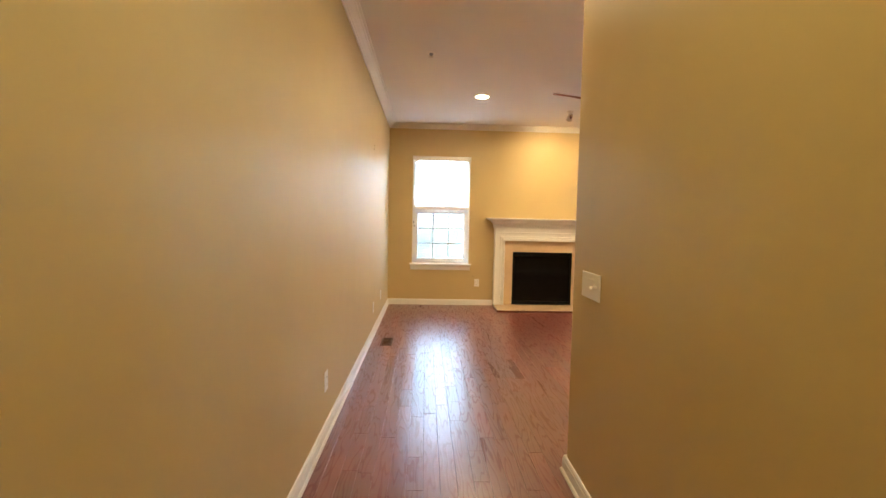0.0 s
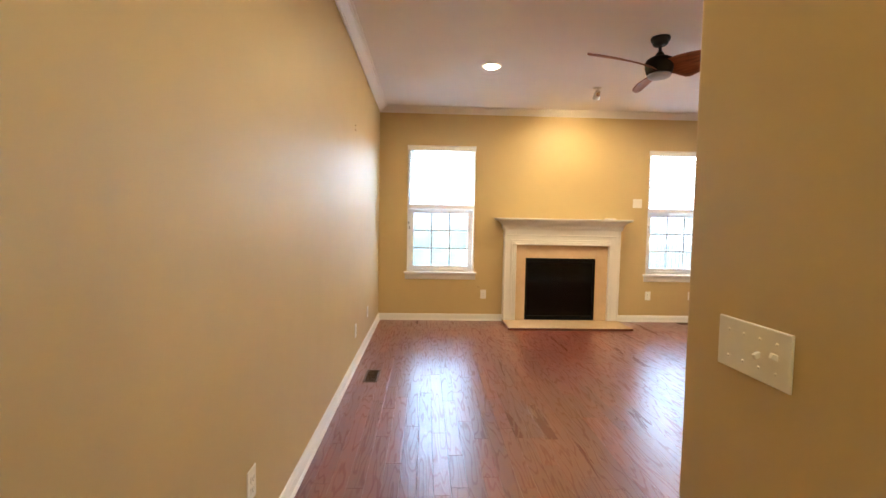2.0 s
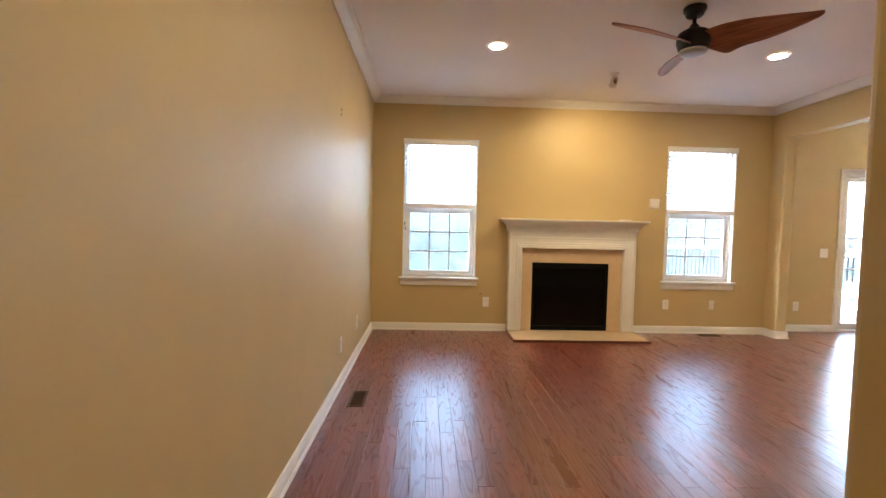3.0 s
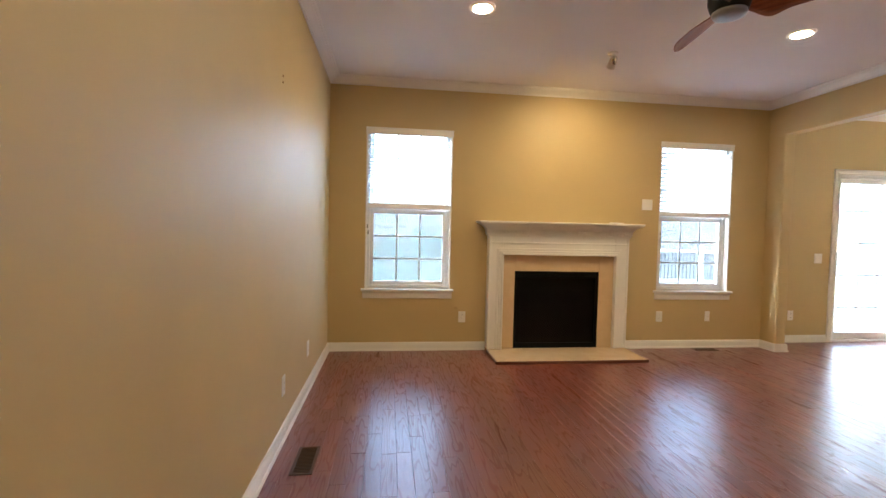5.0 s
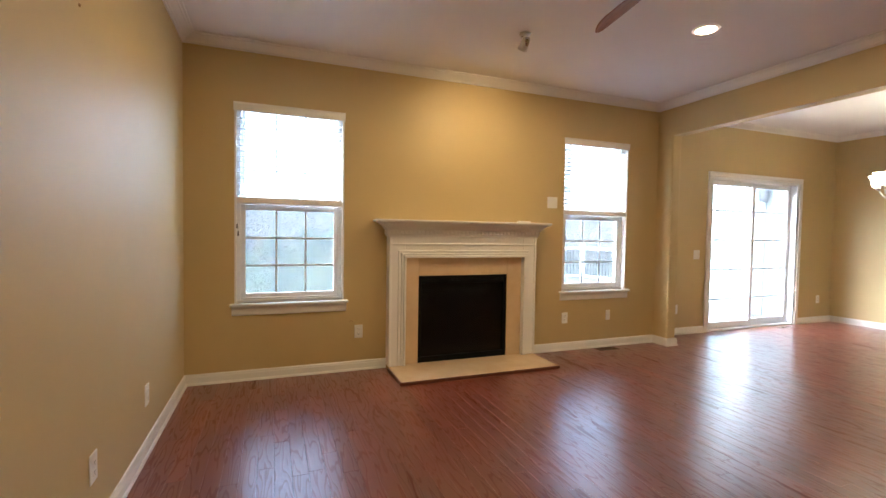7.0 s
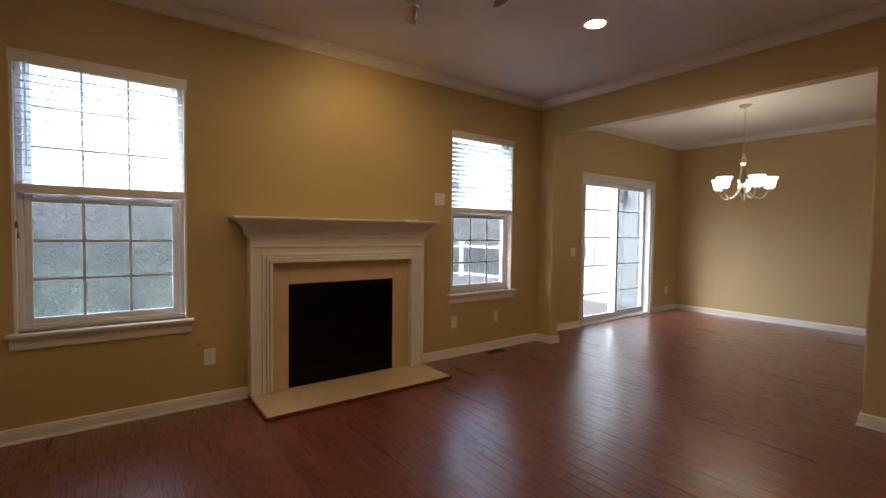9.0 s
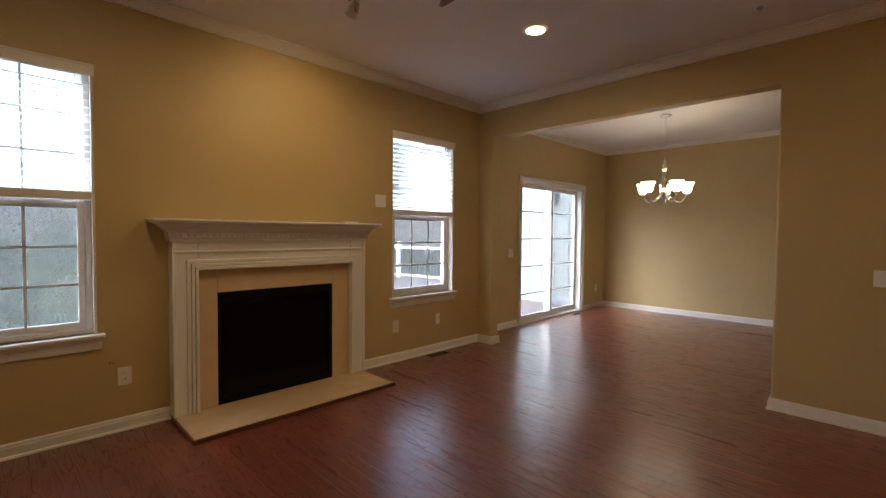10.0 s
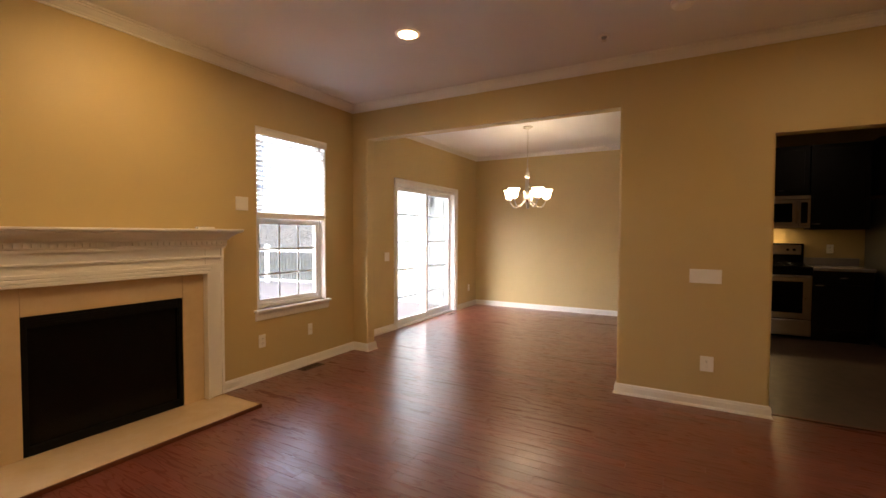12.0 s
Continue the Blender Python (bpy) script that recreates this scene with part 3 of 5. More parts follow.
# ---- sliding door ----
def sliding_door():
    x0, x1, h = DOOR
    d = thing("door_1", pose(x0, YD, 0), "white sliding glass door with horizontal grilles, closed", "door", kind="structure")
    W = x1 - x0
    cas = [(0, 0), (0.016, 0), (0.018, 0.010), (0.012, 0.018), (0.012, 0.046), (0.016, 0.052), (0.016, 0.060), (0, 0.060)]
    bm = bmesh.new()
    for sx, xx in ((-1, 0.0), (1, W)):
        add_extrude(bm, cas, lambda u, v, k: Vector((xx + sx * v, -0.001 - u, (0.0, h + v)[k])))
    add_extrude(bm, cas, lambda u, v, k: Vector(((-v, W + v)[k], -0.001 - u, h + v)))
    part("casing", bm, m_trim, d)
    bm = bmesh.new()
    add_box(bm, 0, 0.035, 0.0, OUT + 0.01, 0, h, 0.003)
    add_box(bm, W - 0.035, W, 0.0, OUT + 0.01, 0, h, 0.003)
    add_box(bm, 0.035, W - 0.035, 0.0, OUT + 0.01, h - 0.04, h, 0.003)
    part("door_frame", bm, m_vinyl, d)
    bm = bmesh.new()
    add_box(bm, 0.035, W - 0.035, 0.0, OUT + 0.03, -0.01, 0.022, 0.003)
    add_box(bm, 0.035, W - 0.035, 0.055, 0.062, 0.022, 0.034)
    add_box(bm, 0.035, W - 0.035, 0.105, 0.112, 0.022, 0.034)
    part("track", bm, m_vinyl, d, "white threshold track")
    for nm, a, b, y in (("sliding_panel", 0.036, W / 2 + 0.03, 0.04), ("fixed_panel", W / 2 - 0.03, W - 0.036, 0.09)):
        lo, hi, s = 0.035, h - 0.042, 0.058
        bm = bmesh.new()
        add_box(bm, a, a + s, y, y + 0.035, lo, hi, 0.004, 2)
        add_box(bm, b - s, b, y, y + 0.035, lo, hi, 0.004, 2)
        add_box(bm, a + s, b - s, y, y + 0.035, lo, lo + 0.075, 0.004, 2)
        add_box(bm, a + s, b - s, y, y + 0.035, hi - 0.055, hi, 0.004, 2)
        panel = part(nm, bm, m_vinyl, d)
        pane = part("pane", box(a + s, b - s, y + 0.015, y + 0.020, lo + 0.075, hi - 0.055), m_glass, panel, "clear door glass")
        pane.visible_shadow = False
        for z in (0.413, 0.811, 1.206, 1.598):
            part("muntin", box(a + s, b - s, y + 0.007, y + 0.014, z - 0.009, z + 0.009, 0.002), m_vinyl, panel)
        if nm == "fixed_panel":
            bm = bmesh.new()
            for p, q, c, e in ((a, a + 0.03, lo, hi), (b - 0.03, b, lo, hi), (a + 0.03, b - 0.03, lo, lo + 0.04), (a + 0.03, b - 0.03, hi - 0.03, hi)):
                add_box(bm, p, q, 0.140, 0.152, c, e, 0.002)
            scr = part("screen_door", bm, m_vinyl, d, "sliding insect screen drawn across the fixed panel")
            part("netting", box(a + 0.03, b - 0.03, 0.1455, 0.146, lo + 0.04, hi - 0.03), m_screen, scr, "fine grey insect netting")
        if nm == "sliding_panel":
            bm = box(a + 0.014, a + 0.044, y - 0.006, y, 0.90, 1.13, 0.003, 2)
            hd = part("handle", bm, m_vinyl, panel, "white pull handle")
            part("grip", tube([(a + 0.029, y - 0.005, 0.93), (a + 0.029, y - 0.035, 0.95), (a + 0.029, y - 0.035, 1.08), (a + 0.029, y - 0.005, 1.10)], [0.007] * 4, 8), m_vinyl, hd)


sliding_door()


# ---- fireplace ----
def fireplace():
    f = thing("fireplace", pose(2.013, YF, 0), "white wooden fireplace mantel with cream marble slips and black firebox", "fireplace")
    L, R, Y = -0.758, 0.760, -0.10       # outer edges of the legs and their face
    il, ir, it = -0.605, 0.610, 1.012    # inner opening of the wood
    top = 1.215
    for a, b in ((L, il), (ir, R)):
        leg = part("leg", box(a, b, Y, -0.001, 0.031, top, 0.003), m_trim, f)
        inner, outer, sg = (b, a, -1) if a == L else (a, b, 1)
        for off, wid, d in ((0.0, 0.020, 0.028), (0.023, 0.020, 0.019), (0.046, 0.024, 0.010)):
            u0, u1 = inner + sg * off, inner + sg * (off + wid)
            part("bead", box(min(u0, u1), max(u0, u1), Y - d, Y + 0.005, 0.033, it + off + wid, 0.003, 2), m_trim, leg)
        u1 = outer - sg * 0.022
        part("bead", box(min(outer, u1), max(outer, u1), Y - 0.010, Y + 0.005, 0.033, top, 0.003, 2), m_trim, leg)
    bm = bmesh.new()
    add_box(bm, il, ir, Y, -0.001, it, top, 0.002)
    part("frieze", bm, m_trim, f)
    for off, wid, d in ((0.0, 0.020, 0.028), (0.023, 0.020, 0.019), (0.046, 0.024, 0.010)):
        part("bead", box(il - off - wid, ir + off + wid, Y - d - 0.0015, Y + 0.004, it + off, it + off + wid, 0.003, 2), m_trim, f)
    part("bead", box(L, R, Y - 0.011, Y + 0.004, 1.128, 1.145, 0.004, 2), m_trim, f)
    # cornice under the shelf
    prof = [(0.10, 1.205), (0.112, 1.205), (0.116, 1.222), (0.122, 1.228), (0.122, 1.268), (0.130, 1.272), (0.140, 1.288), (0.158, 1.306), (0.180, 1.322), (0.205, 1.330), (0.205, 1.336), (0.02, 1.336), (0.02, 1.215)]
    bm = bmesh.new()
    rings = []
    for x, sgn in ((L, -1), (R, 1)):
        rings.append([bm.verts.new((x + sgn * max(0.0, u - 0.10), -u, z)) for u, z in prof])
    k = len(prof)
    for i in range(k):
        bm.faces.new((rings[0][i], rings[0][(i + 1) % k], rings[1][(i + 1) % k], rings[1][i]))
    bm.faces.new(rings[0][::-1])
    bm.faces.new(rings[1])
    # returns to the wall
    for x, sgn in ((L, -1), (R, 1)):
        add_extrude(bm, [(max(0.0, u - 0.10), z) for u, z in prof[:11]] + [(0, 1.336)], lambda u, z, s, x=x, sgn=sgn: Vector((x + sgn * u, (-0.001, -0.10 - u)[s], z)))
    bmesh.ops.recalc_face_normals(bm, faces=bm.faces)
    part("cornice", bm, m_trim, f)
    den = mesh_of("dentil", box(-0.011, 0.011, -0.010, 0.004, 0, 0.026, 0.002), m_trim)
    n = 38
    for i in range(n):
        o = new("dentil", den)
        o.parent = f
        o.location = (L + 0.02 + (R - L - 0.04) * i / (n - 1), -0.122, 1.234)
    part("shelf", box(-0.885, 0.868, -0.222, -0.001, 1.3365, 1.355, 0.006, 3), m_trim, f)
    # marble slips
    part("slip", box(il, -0.472, -0.075, -0.001, 0.031, it, 0.002), m_stone, f, "cream polished marble slip")
    part("slip", box(0.449, ir, -0.075, -0.001, 0.031, it, 0.002), m_stone, f, "cream polished marble slip")
    part("slip", box(-0.471, 0.448, -0.075, -0.001, 0.843, it, 0.002), m_stone, f, "cream polished marble slip")
    # firebox
    bm = bmesh.new()
    add_box(bm, -0.471, -0.441, -0.070, -0.02, 0.033, 0.842, 0.002)
    add_box(bm, 0.418, 0.448, -0.070, -0.02, 0.033, 0.842, 0.002)
    add_box(bm, -0.441, 0.418, -0.070, -0.02, 0.772, 0.842, 0.002)
    add_box(bm, -0.441, 0.418, -0.070, -0.02, 0.033, 0.085, 0.002)
    fb = part("firebox", bm, m_black, f, "black metal gas firebox front")
    for z in (0.785, 0.800, 0.815):
        part("louvre", box(-0.43, 0.408, -0.0745, -0.069, z, z + 0.008, 0.002), m_black, fb)
    part("fire_glass", box(-0.441, 0.418, -0.050, -0.044, 0.085, 0.772), m_fire_glass, fb, "dark reflective fire glass")
    return f


fireplace()
h = thing("hearth", pose(2.005, 7.0, 0), "cream marble hearth slab with a dark wooden edge", "hearth")
part("slab", box(-0.745, 0.762, 0.012, 0.535, 0.0, 0.030, 0.002), m_stone, h)
for i, (a, b, c, d) in enumerate(((-0.757, 0.774, 0.0, 0.0115), (-0.757, -0.7455, 0.012, 0.44), (0.7625, 0.774, 0.012, 0.44))):
    part("edge_strip", box(a, b, c, d, 0.0, 0.028, 0.003, 2), m_edge_wood, h, "dark red-brown wooden edge strip")


# ---- ceiling fixtures ----
def downlight(x, y, lens):
    d = thing("recessed_light", pose(x, y, CEIL), "round white recessed ceiling light, switched on", "ceiling light", "recessed lights")
    bm = lathe([(0.090, -0.0005), (0.090, -0.004), (0.085, -0.008), (0.066, -0.009), (0.062, -0.004), (0.062, -0.0005)], 40)
    part("trim_ring", bm, m_plate, d)
    part("lens", lathe([(0.0618, -0.004), (0.0618, -0.0062), (0.046, -0.0075), (0.001, -0.008)], 40), lens, d, "glowing diffuser")
    return d


for x, y in ((0.832, 5.98), (3.215, 5.965)):
    downlight(x, y, m_bulb_lens)
for x, y in ((0.832, 3.28), (3.215, 3.28)):
    downlight(x, y, m_near_lens)
for y in (1.2, -0.9):
    downlight(0.29, y, m_hall_lens)
downlight(6.3, 2.6, m_dim_lens)


def ceiling_fan():
    f = thing("ceiling_fan", pose(2.05, 5.24, CEIL), "matt black ceiling fan with three walnut blades, standing still", "ceiling fan")
    part("canopy", lathe([(0.070, -0.001), (0.072, -0.008), (0.070, -0.026), (0.058, -0.030), (0.056, -0.052), (0.046, -0.062), (0.012, -0.068)], 32), m_fan_black, f)
    part("downrod", lathe([(0.0125, -0.066), (0.0125, -0.135)], 20), m_fan_black, f)
    part("motor", lathe([(0.02, -0.112), (0.028, -0.122), (0.036, -0.142), (0.070, -0.156), (0.096, -0.172), (0.106, -0.198), (0.106, -0.232), (0.098, -0.258), (0.094, -0.272), (0.088, -0.284)], 40), m_fan_black, f)
    part("light_lens", lathe([(0.084, -0.280), (0.085, -0.296), (0.080, -0.306), (0.05, -0.314), (0.001, -0.317)], 36), m_lens, f, "unlit frosted light lens")
    for ang in (196, 76, 316):
        bm = bmesh.new()
        # blade: broad rounded root, widest a third along, drawn to a slim tip, twisted, with thickness
        n, m, top, bot = 22, 6, [], []
        for i in range(n + 1):
            t = i / n
            r = 0.075 + 0.60 * t
            half = 0.102 * (math.sin(math.pi * min(1.0, (t * 0.87 + 0.10)) ** 0.72) ** 0.8 if t < 1 else 0) + 0.004
            sweep = 0.040 * math.sin(t * 2.4) - 0.01
            pitch = radians(30 - 13 * t)
            lift = -0.02 + 0.008 * t * t
            a, b = [], []
            for j in range(m + 1):
                v = (j / m * 2 - 1) * half
                if v > 0:
                    v *= 1 + 0.45 * math.exp(-((t - 0.16) / 0.11) ** 2)
                camber = 0.010 * (1 - (j / m * 2 - 1) ** 2)
                th = 0.004 * (1 - abs(j / m * 2 - 1) ** 3) + 0.0012
                y, z = sweep + v * math.cos(pitch), -0.215 + lift - v * math.sin(pitch) + camber
                a.append(bm.verts.new((r, y, z + th)))
                b.append(bm.verts.new((r, y, z - th)))
            top.append(a)
            bot.append(b)
        for i in range(n):
            for j in range(m):
                bm.faces.new((top[i][j], top[i + 1][j], top[i + 1][j + 1], top[i][j + 1])).smooth = True
                bm.faces.new((bot[i][j], bot[i][j + 1], bot[i + 1][j + 1], bot[i + 1][j])).smooth = True
            for j, s in ((0, 0), (m, 1)):
                bm.faces.new((top[i][j], bot[i][j], bot[i + 1][j], top[i + 1][j]))
        for i in (0, n):
            for j in range(m):
                bm.faces.new((top[i][j], top[i][j + 1], bot[i][j + 1], bot[i][j]))
        bmesh.ops.recalc_face_normals(bm, faces=bm.faces)
        bl = part("blade", bm, m_blade, f, "curved walnut blade")
        bl.rotation_euler = (0, 0, radians(ang))
    return f


ceiling_fan()


def spot_fixture():
    s = thing("ceiling_spotlight", pose(2.05, 6.53, CEIL), "small brushed nickel spotlight aimed at the chimney wall, lit", "spotlight")
    part("base", lathe([(0.045, -0.001), (0.045, -0.006), (0.040, -0.012), (0.010, -0.014)], 28), m_chrome, s)
    part("stem", lathe([(0.007, -0.012), (0.007, -0.045)], 14), m_chrome, s)
    aim = (Vector((0.06, 1.0, -0.98))).normalized()
    q = Vector((0, 0, 1)).rotation_difference(aim).to_matrix().to_4x4()
    bm = lathe([(0.012, -0.05), (0.026, -0.040), (0.032, -0.01), (0.034, 0.03), (0.040, 0.050), (0.036, 0.050), (0.031, 0.030), (0.005, 0.028)], 24)
    bm.transform(Matrix.Translation((0, 0, -0.07)) @ q)
    head = part("head", bm, m_chrome, s)
    bm = lathe([(0.026, 0.031), (0.026, 0.034), (0.001, 0.037)], 20)
    bm.transform(Matrix.Translation((0, 0, -0.07)) @ q)
    part("lens", bm, m_spot_lens, head, "glowing warm lens")
    lamp = new("spotlight_lamp", bpy.data.lights.new("spotlight_lamp", "SPOT"))
    lamp.data.energy, lamp.data.color, lamp.data.spot_size, lamp.data.spot_blend, lamp.data.shadow_soft_size = SPOT_W, (1.0, 0.66, 0.27), radians(128), 1.0, 0.06
    start = Vector((2.05, 6.53, CEIL - 0.07)) + aim * 0.06
    lamp.matrix_world = look(start, start + aim)


SPOT_W = 1.4
spot_fixture()


def sprinkler(x, y):
    s = thing("fire_sprinkler", pose(x, y, CEIL), "small white pendant fire sprinkler on the ceiling", "sprinkler", "fire sprinklers")
    part("escutcheon", lathe([(0.040, -0.0005), (0.040, -0.004), (0.034, -0.009), (0.018, -0.010)], 28), m_plate, s)
    part("body", lathe([(0.020, -0.009), (0.016, -0.022), (0.007, -0.024), (0.006, -0.034)], 14), m_lens, s, "grey metal sprinkler body")
    part("deflector", lathe([(0.006, -0.034), (0.020, -0.036), (0.020, -0.039), (0.002, -0.040)], 18), m_chrome, s)


sprinkler(0.222, 4.69)
sprinkler(3.92, 4.75)
s = thing("smoke_detector", pose(3.65, 4.25, CEIL), "round white plastic smoke detector on the ceiling", "smoke detector")
part("base", lathe([(0.068, -0.0005), (0.068, -0.010), (0.064, -0.012)], 32), m_plate, s)
part("cover", lathe([(0.060, -0.011), (0.060, -0.026), (0.050, -0.036), (0.020, -0.040), (0.001, -0.040)], 32), m_plate, s)


def chandelier():
    c = thing("chandelier", pose(6.262, 6.10, CEIL), "brushed nickel chandelier with five lit frosted glass shades", "chandelier")
    part("canopy", lathe([(0.066, -0.001), (0.064, -0.010), (0.045, -0.024), (0.016, -0.034), (0.006, -0.040)], 28), m_chrome, c)
    z = -0.04
    i = 0
    link_v = None
    while z > -0.535:
        bm = bmesh.new()
        ring = [(0.009 * math.cos(2 * math.pi * k / 12), 0.0, 0.019 * math.sin(2 * math.pi * k / 12)) for k in range(13)]
        add_tube(bm, ring, [0.002] * 13, 6)
        if link_v is None:
            link_v = mesh_of("chain_link", bm, m_chrome)
        else:
            bm.free()
        o = new("chain_link", link_v)
        o.parent = c
        o.location, o.rotation_euler = (0, 0, z - 0.017), (0, 0, (i % 2) * math.pi / 2)
        z -= 0.0325
        i += 1
    part("column", lathe([(0.004, -0.545), (0.011, -0.555), (0.018, -0.572), (0.010, -0.588), (0.010, -0.598), (0.024, -0.606), (0.028, -0.620), (0.014, -0.632), (0.014, -0.640), (0.040, -0.648), (0.042, -0.660), (0.028, -0.668), (0.026, -0.70), (0.030, -0.80), (0.037, -0.87), (0.046, -0.90),
                          (0.050, -0.94), (0.040, -0.985), (0.026, -1.01), (0.018, -1.03), (0.012, -1.045), (0.016, -1.06), (0.010, -1.075), (0.002, -1.082)], 28), m_chrome, c)
    for k in range(5):
        a = radians(72 * k + 13.6)
        pts, rad = [], []
        for t in [i / 14 for i in range(15)]:
            # arm: out and down from the hub, then curling up to the cup
            r = 0.04 + 0.217 * (1 - (1 - t) ** 1.6)
            zz = -0.97 - 0.115 * math.sin(math.pi * min(1, t * 1.05)) ** 0.9 + 0.045 * t
            pts.append((r, 0, zz))
            rad.append(0.010 - 0.003 * t)
        pts.append((0.258, 0, -0.95))
        rad.append(0.007)
        arm = part("arm", tube(pts, rad, 10), m_chrome, c, "curved nickel arm")
        arm.rotation_euler = (0, 0, a)
        part("cup", lathe([(0.008, -0.980), (0.022, -0.970), (0.028, -0.955), (0.026, -0.949), (0.006, -0.947)], 20, True, (0.258, 0)), m_chrome, arm)
        bm = lathe([(0.012, -0.951), (0.040, -0.947), (0.050, -0.932), (0.055, -0.905), (0.060, -0.872), (0.068, -0.848), (0.083, -0.828), (0.080, -0.827), (0.065, -0.848), (0.057, -0.872), (0.052, -0.905), (0.046, -0.929), (0.034, -0.942), (0.006, -0.943)], 28, True, (0.258, 0))
        part("shade", bm, m_shade, arm, "lit frosted glass bell shade")
        part("bulb", lathe([(0.010, -0.942), (0.012, -0.925), (0.022, -0.900), (0.020, -0.880), (0.001, -0.870)], 16, True, (0.258, 0)), m_bulb, arm, "lit bulb")


m_bulb = glowing("bulb", (1.0, 0.82, 0.55), 1.1)
chandelier()


# ---- wall plates ----
def plate(name, m, w, h, label, category, group=""):
    """A screwed plastic plate; local x across, z up, the front towards -y."""
    p = thing(name, m, label, category, group)
    part("faceplate", box(-w / 2, w / 2, -0.006, -0.0005, -h / 2, h / 2, 0.003, 2), m_plate, p)
    return p


def screw(p, x, z):
    bm = lathe([(0.0032, 0), (0.0030, 0.0012), (0.001, 0.0016)], 10)
    bm.transform(Matrix.Translation((x, -0.006, z)) @ Matrix.Rotation(radians(90), 4, "X"))
    part("screw", bm, m_plate, p)


def outlet(m, w=0.074):
    p = plate("wall_outlet", m, w, 0.117, "white duplex outlet with a plain faceplate low on the wall", "outlet", "wall outlets")
    for z in (-0.0195, 0.0195):
        bm = box(-0.0165, 0.0165, -0.0085, -0.005, z - 0.0135, z + 0.0135, 0.003, 2)
        rec = part("receptacle", bm, m_plate, p)
        bm = bmesh.new()
        for x in (-0.006, 0.006):
            add_box(bm, x - 0.001, x + 0.001, -0.0089, -0.0083, z - 0.001, z + 0.007)
        add_box(bm, -0.002, 0.002, -0.0089, -0.0083, z - 0.009, z - 0.005)
        part("slot", bm, m_slot, rec, "dark contact slots")
    screw(p, 0, 0)
    return p




def on_wall(kind, x, y, z):
    return pose(x, y, z, 0, 0, {"north": 0, "west": 90, "east": -90}[kind])


for kind, x, y, z in (("north", 1.005, YF, 0.35), ("north", 3.213, YF, 0.352), ("north", 5.03, YD, 0.325), ("north", 7.86, YD, 0.345),
                      ("west", XL, 3.29, 0.33), ("west", XL, 5.63, 0.315), ("west", XL, 6.42, 0.325)):
    outlet(on_wall(kind, x, y, z))
outlet(on_wall("east", XR, 4.057, 0.34), 0.09)
# narrow cable plate
p = plate("cable_plate", on_wall("north", 3.79, YF, 0.355), 0.058, 0.112, "white cable jack plate low on the wall", "wall plate")
bm = lathe([(0.005, 0), (0.005, 0.010), (0.002, 0.011)], 12)
bm.transform(Matrix.Translation((0, -0.006, 0)) @ Matrix.Rotation(radians(90), 4, "X"))
part("jack", bm, m_chrome, p, "threaded metal jack")
p = plate("blank_plate", on_wall("north", 3.022, YF, 1.577), 0.122, 0.117, "white double blank plate above the mantel", "wall plate")
for x in (-0.023, 0.023):
    screw(p, x, 0.04), screw(p, x, -0.04)
p = plate("rocker_switch", on_wall("north", 5.363, YD, 1.015), 0.105, 0.117, "white double rocker switch beside the sliding door", "switch")
for x in (-0.023, 0.023):
    part("rocker", box(x - 0.016, x + 0.016, -0.009, -0.005, -0.033, 0.033, 0.003, 2), m_plate, p)
# four toggles on the hall corner, two of them blank
p = plate("toggle_switch", on_wall("east", NEAR_X, 2.655, 1.0), 0.213, 0.116, "white four-gang plate with two toggles on the hall corner", "switch")
for k, x in enumerate((-0.069, -0.023, 0.023, 0.069)):
    screw(p, x, 0.030), screw(p, x, -0.030)
for x, a in ((0.023, 24), (0.069, -24)):
    bm = box(-0.0045, 0.0045, -0.020, -0.004, -0.006, 0.006, 0.002, 2)
    bm.transform(Matrix.Translation((x, 0, 0)) @ Matrix.Rotation(radians(a), 4, "X"))
    part("toggle", bm, m_plate, p, "white toggle lever")
p = plate("blank_plate", on_wall("east", XR, 4.079, 1.008), 0.212, 0.107, "long white blank plate on the dividing wall", "wall plate")
for x in (-0.069, -0.023, 0.023, 0.069):
    screw(p, x, 0.04), screw(p, x, -0.04)
# old screw anchors in the west wall, and a stub of cable by the window
for dz in (-0.018, 0.018):
    bm = lathe([(0.0065, 0), (0.0065, 0.004), (0.003, 0.0055)], 10)
    a = thing("wall_anchor", pose(XL, 5.56, 2.055 + dz, 0, 90, 0), "small brown screw anchor remaining in the wall", "anchor", "wall anchors")
    part("plug", bm, m_anchor, a)
a = thing("cable_stub", pose(0.93, YF, 0.44), "short stub of brown cable sticking from the wall", "cable")
part("cable", tube([(0, 0.002, 0), (-0.004, -0.015, 0.004), (-0.002, -0.022, 0.016), (0.012, -0.016, 0.012), (0.020, -0.010, -0.002)], [0.003] * 5, 8), m_anchor, a)
r = thing("remote_control", pose(2.62, 7.43, 1.355, 0, 0, 8), "slim white remote control lying on the mantel shelf", "remote control")
part("case", box(-0.075, 0.075, -0.02, 0.02, 0, 0.016, 0.006, 3), m_plate, r)
part("button", box(-0.03, -0.015, -0.007, 0.007, 0.0155, 0.018, 0.001), m_lens, r, "grey button")


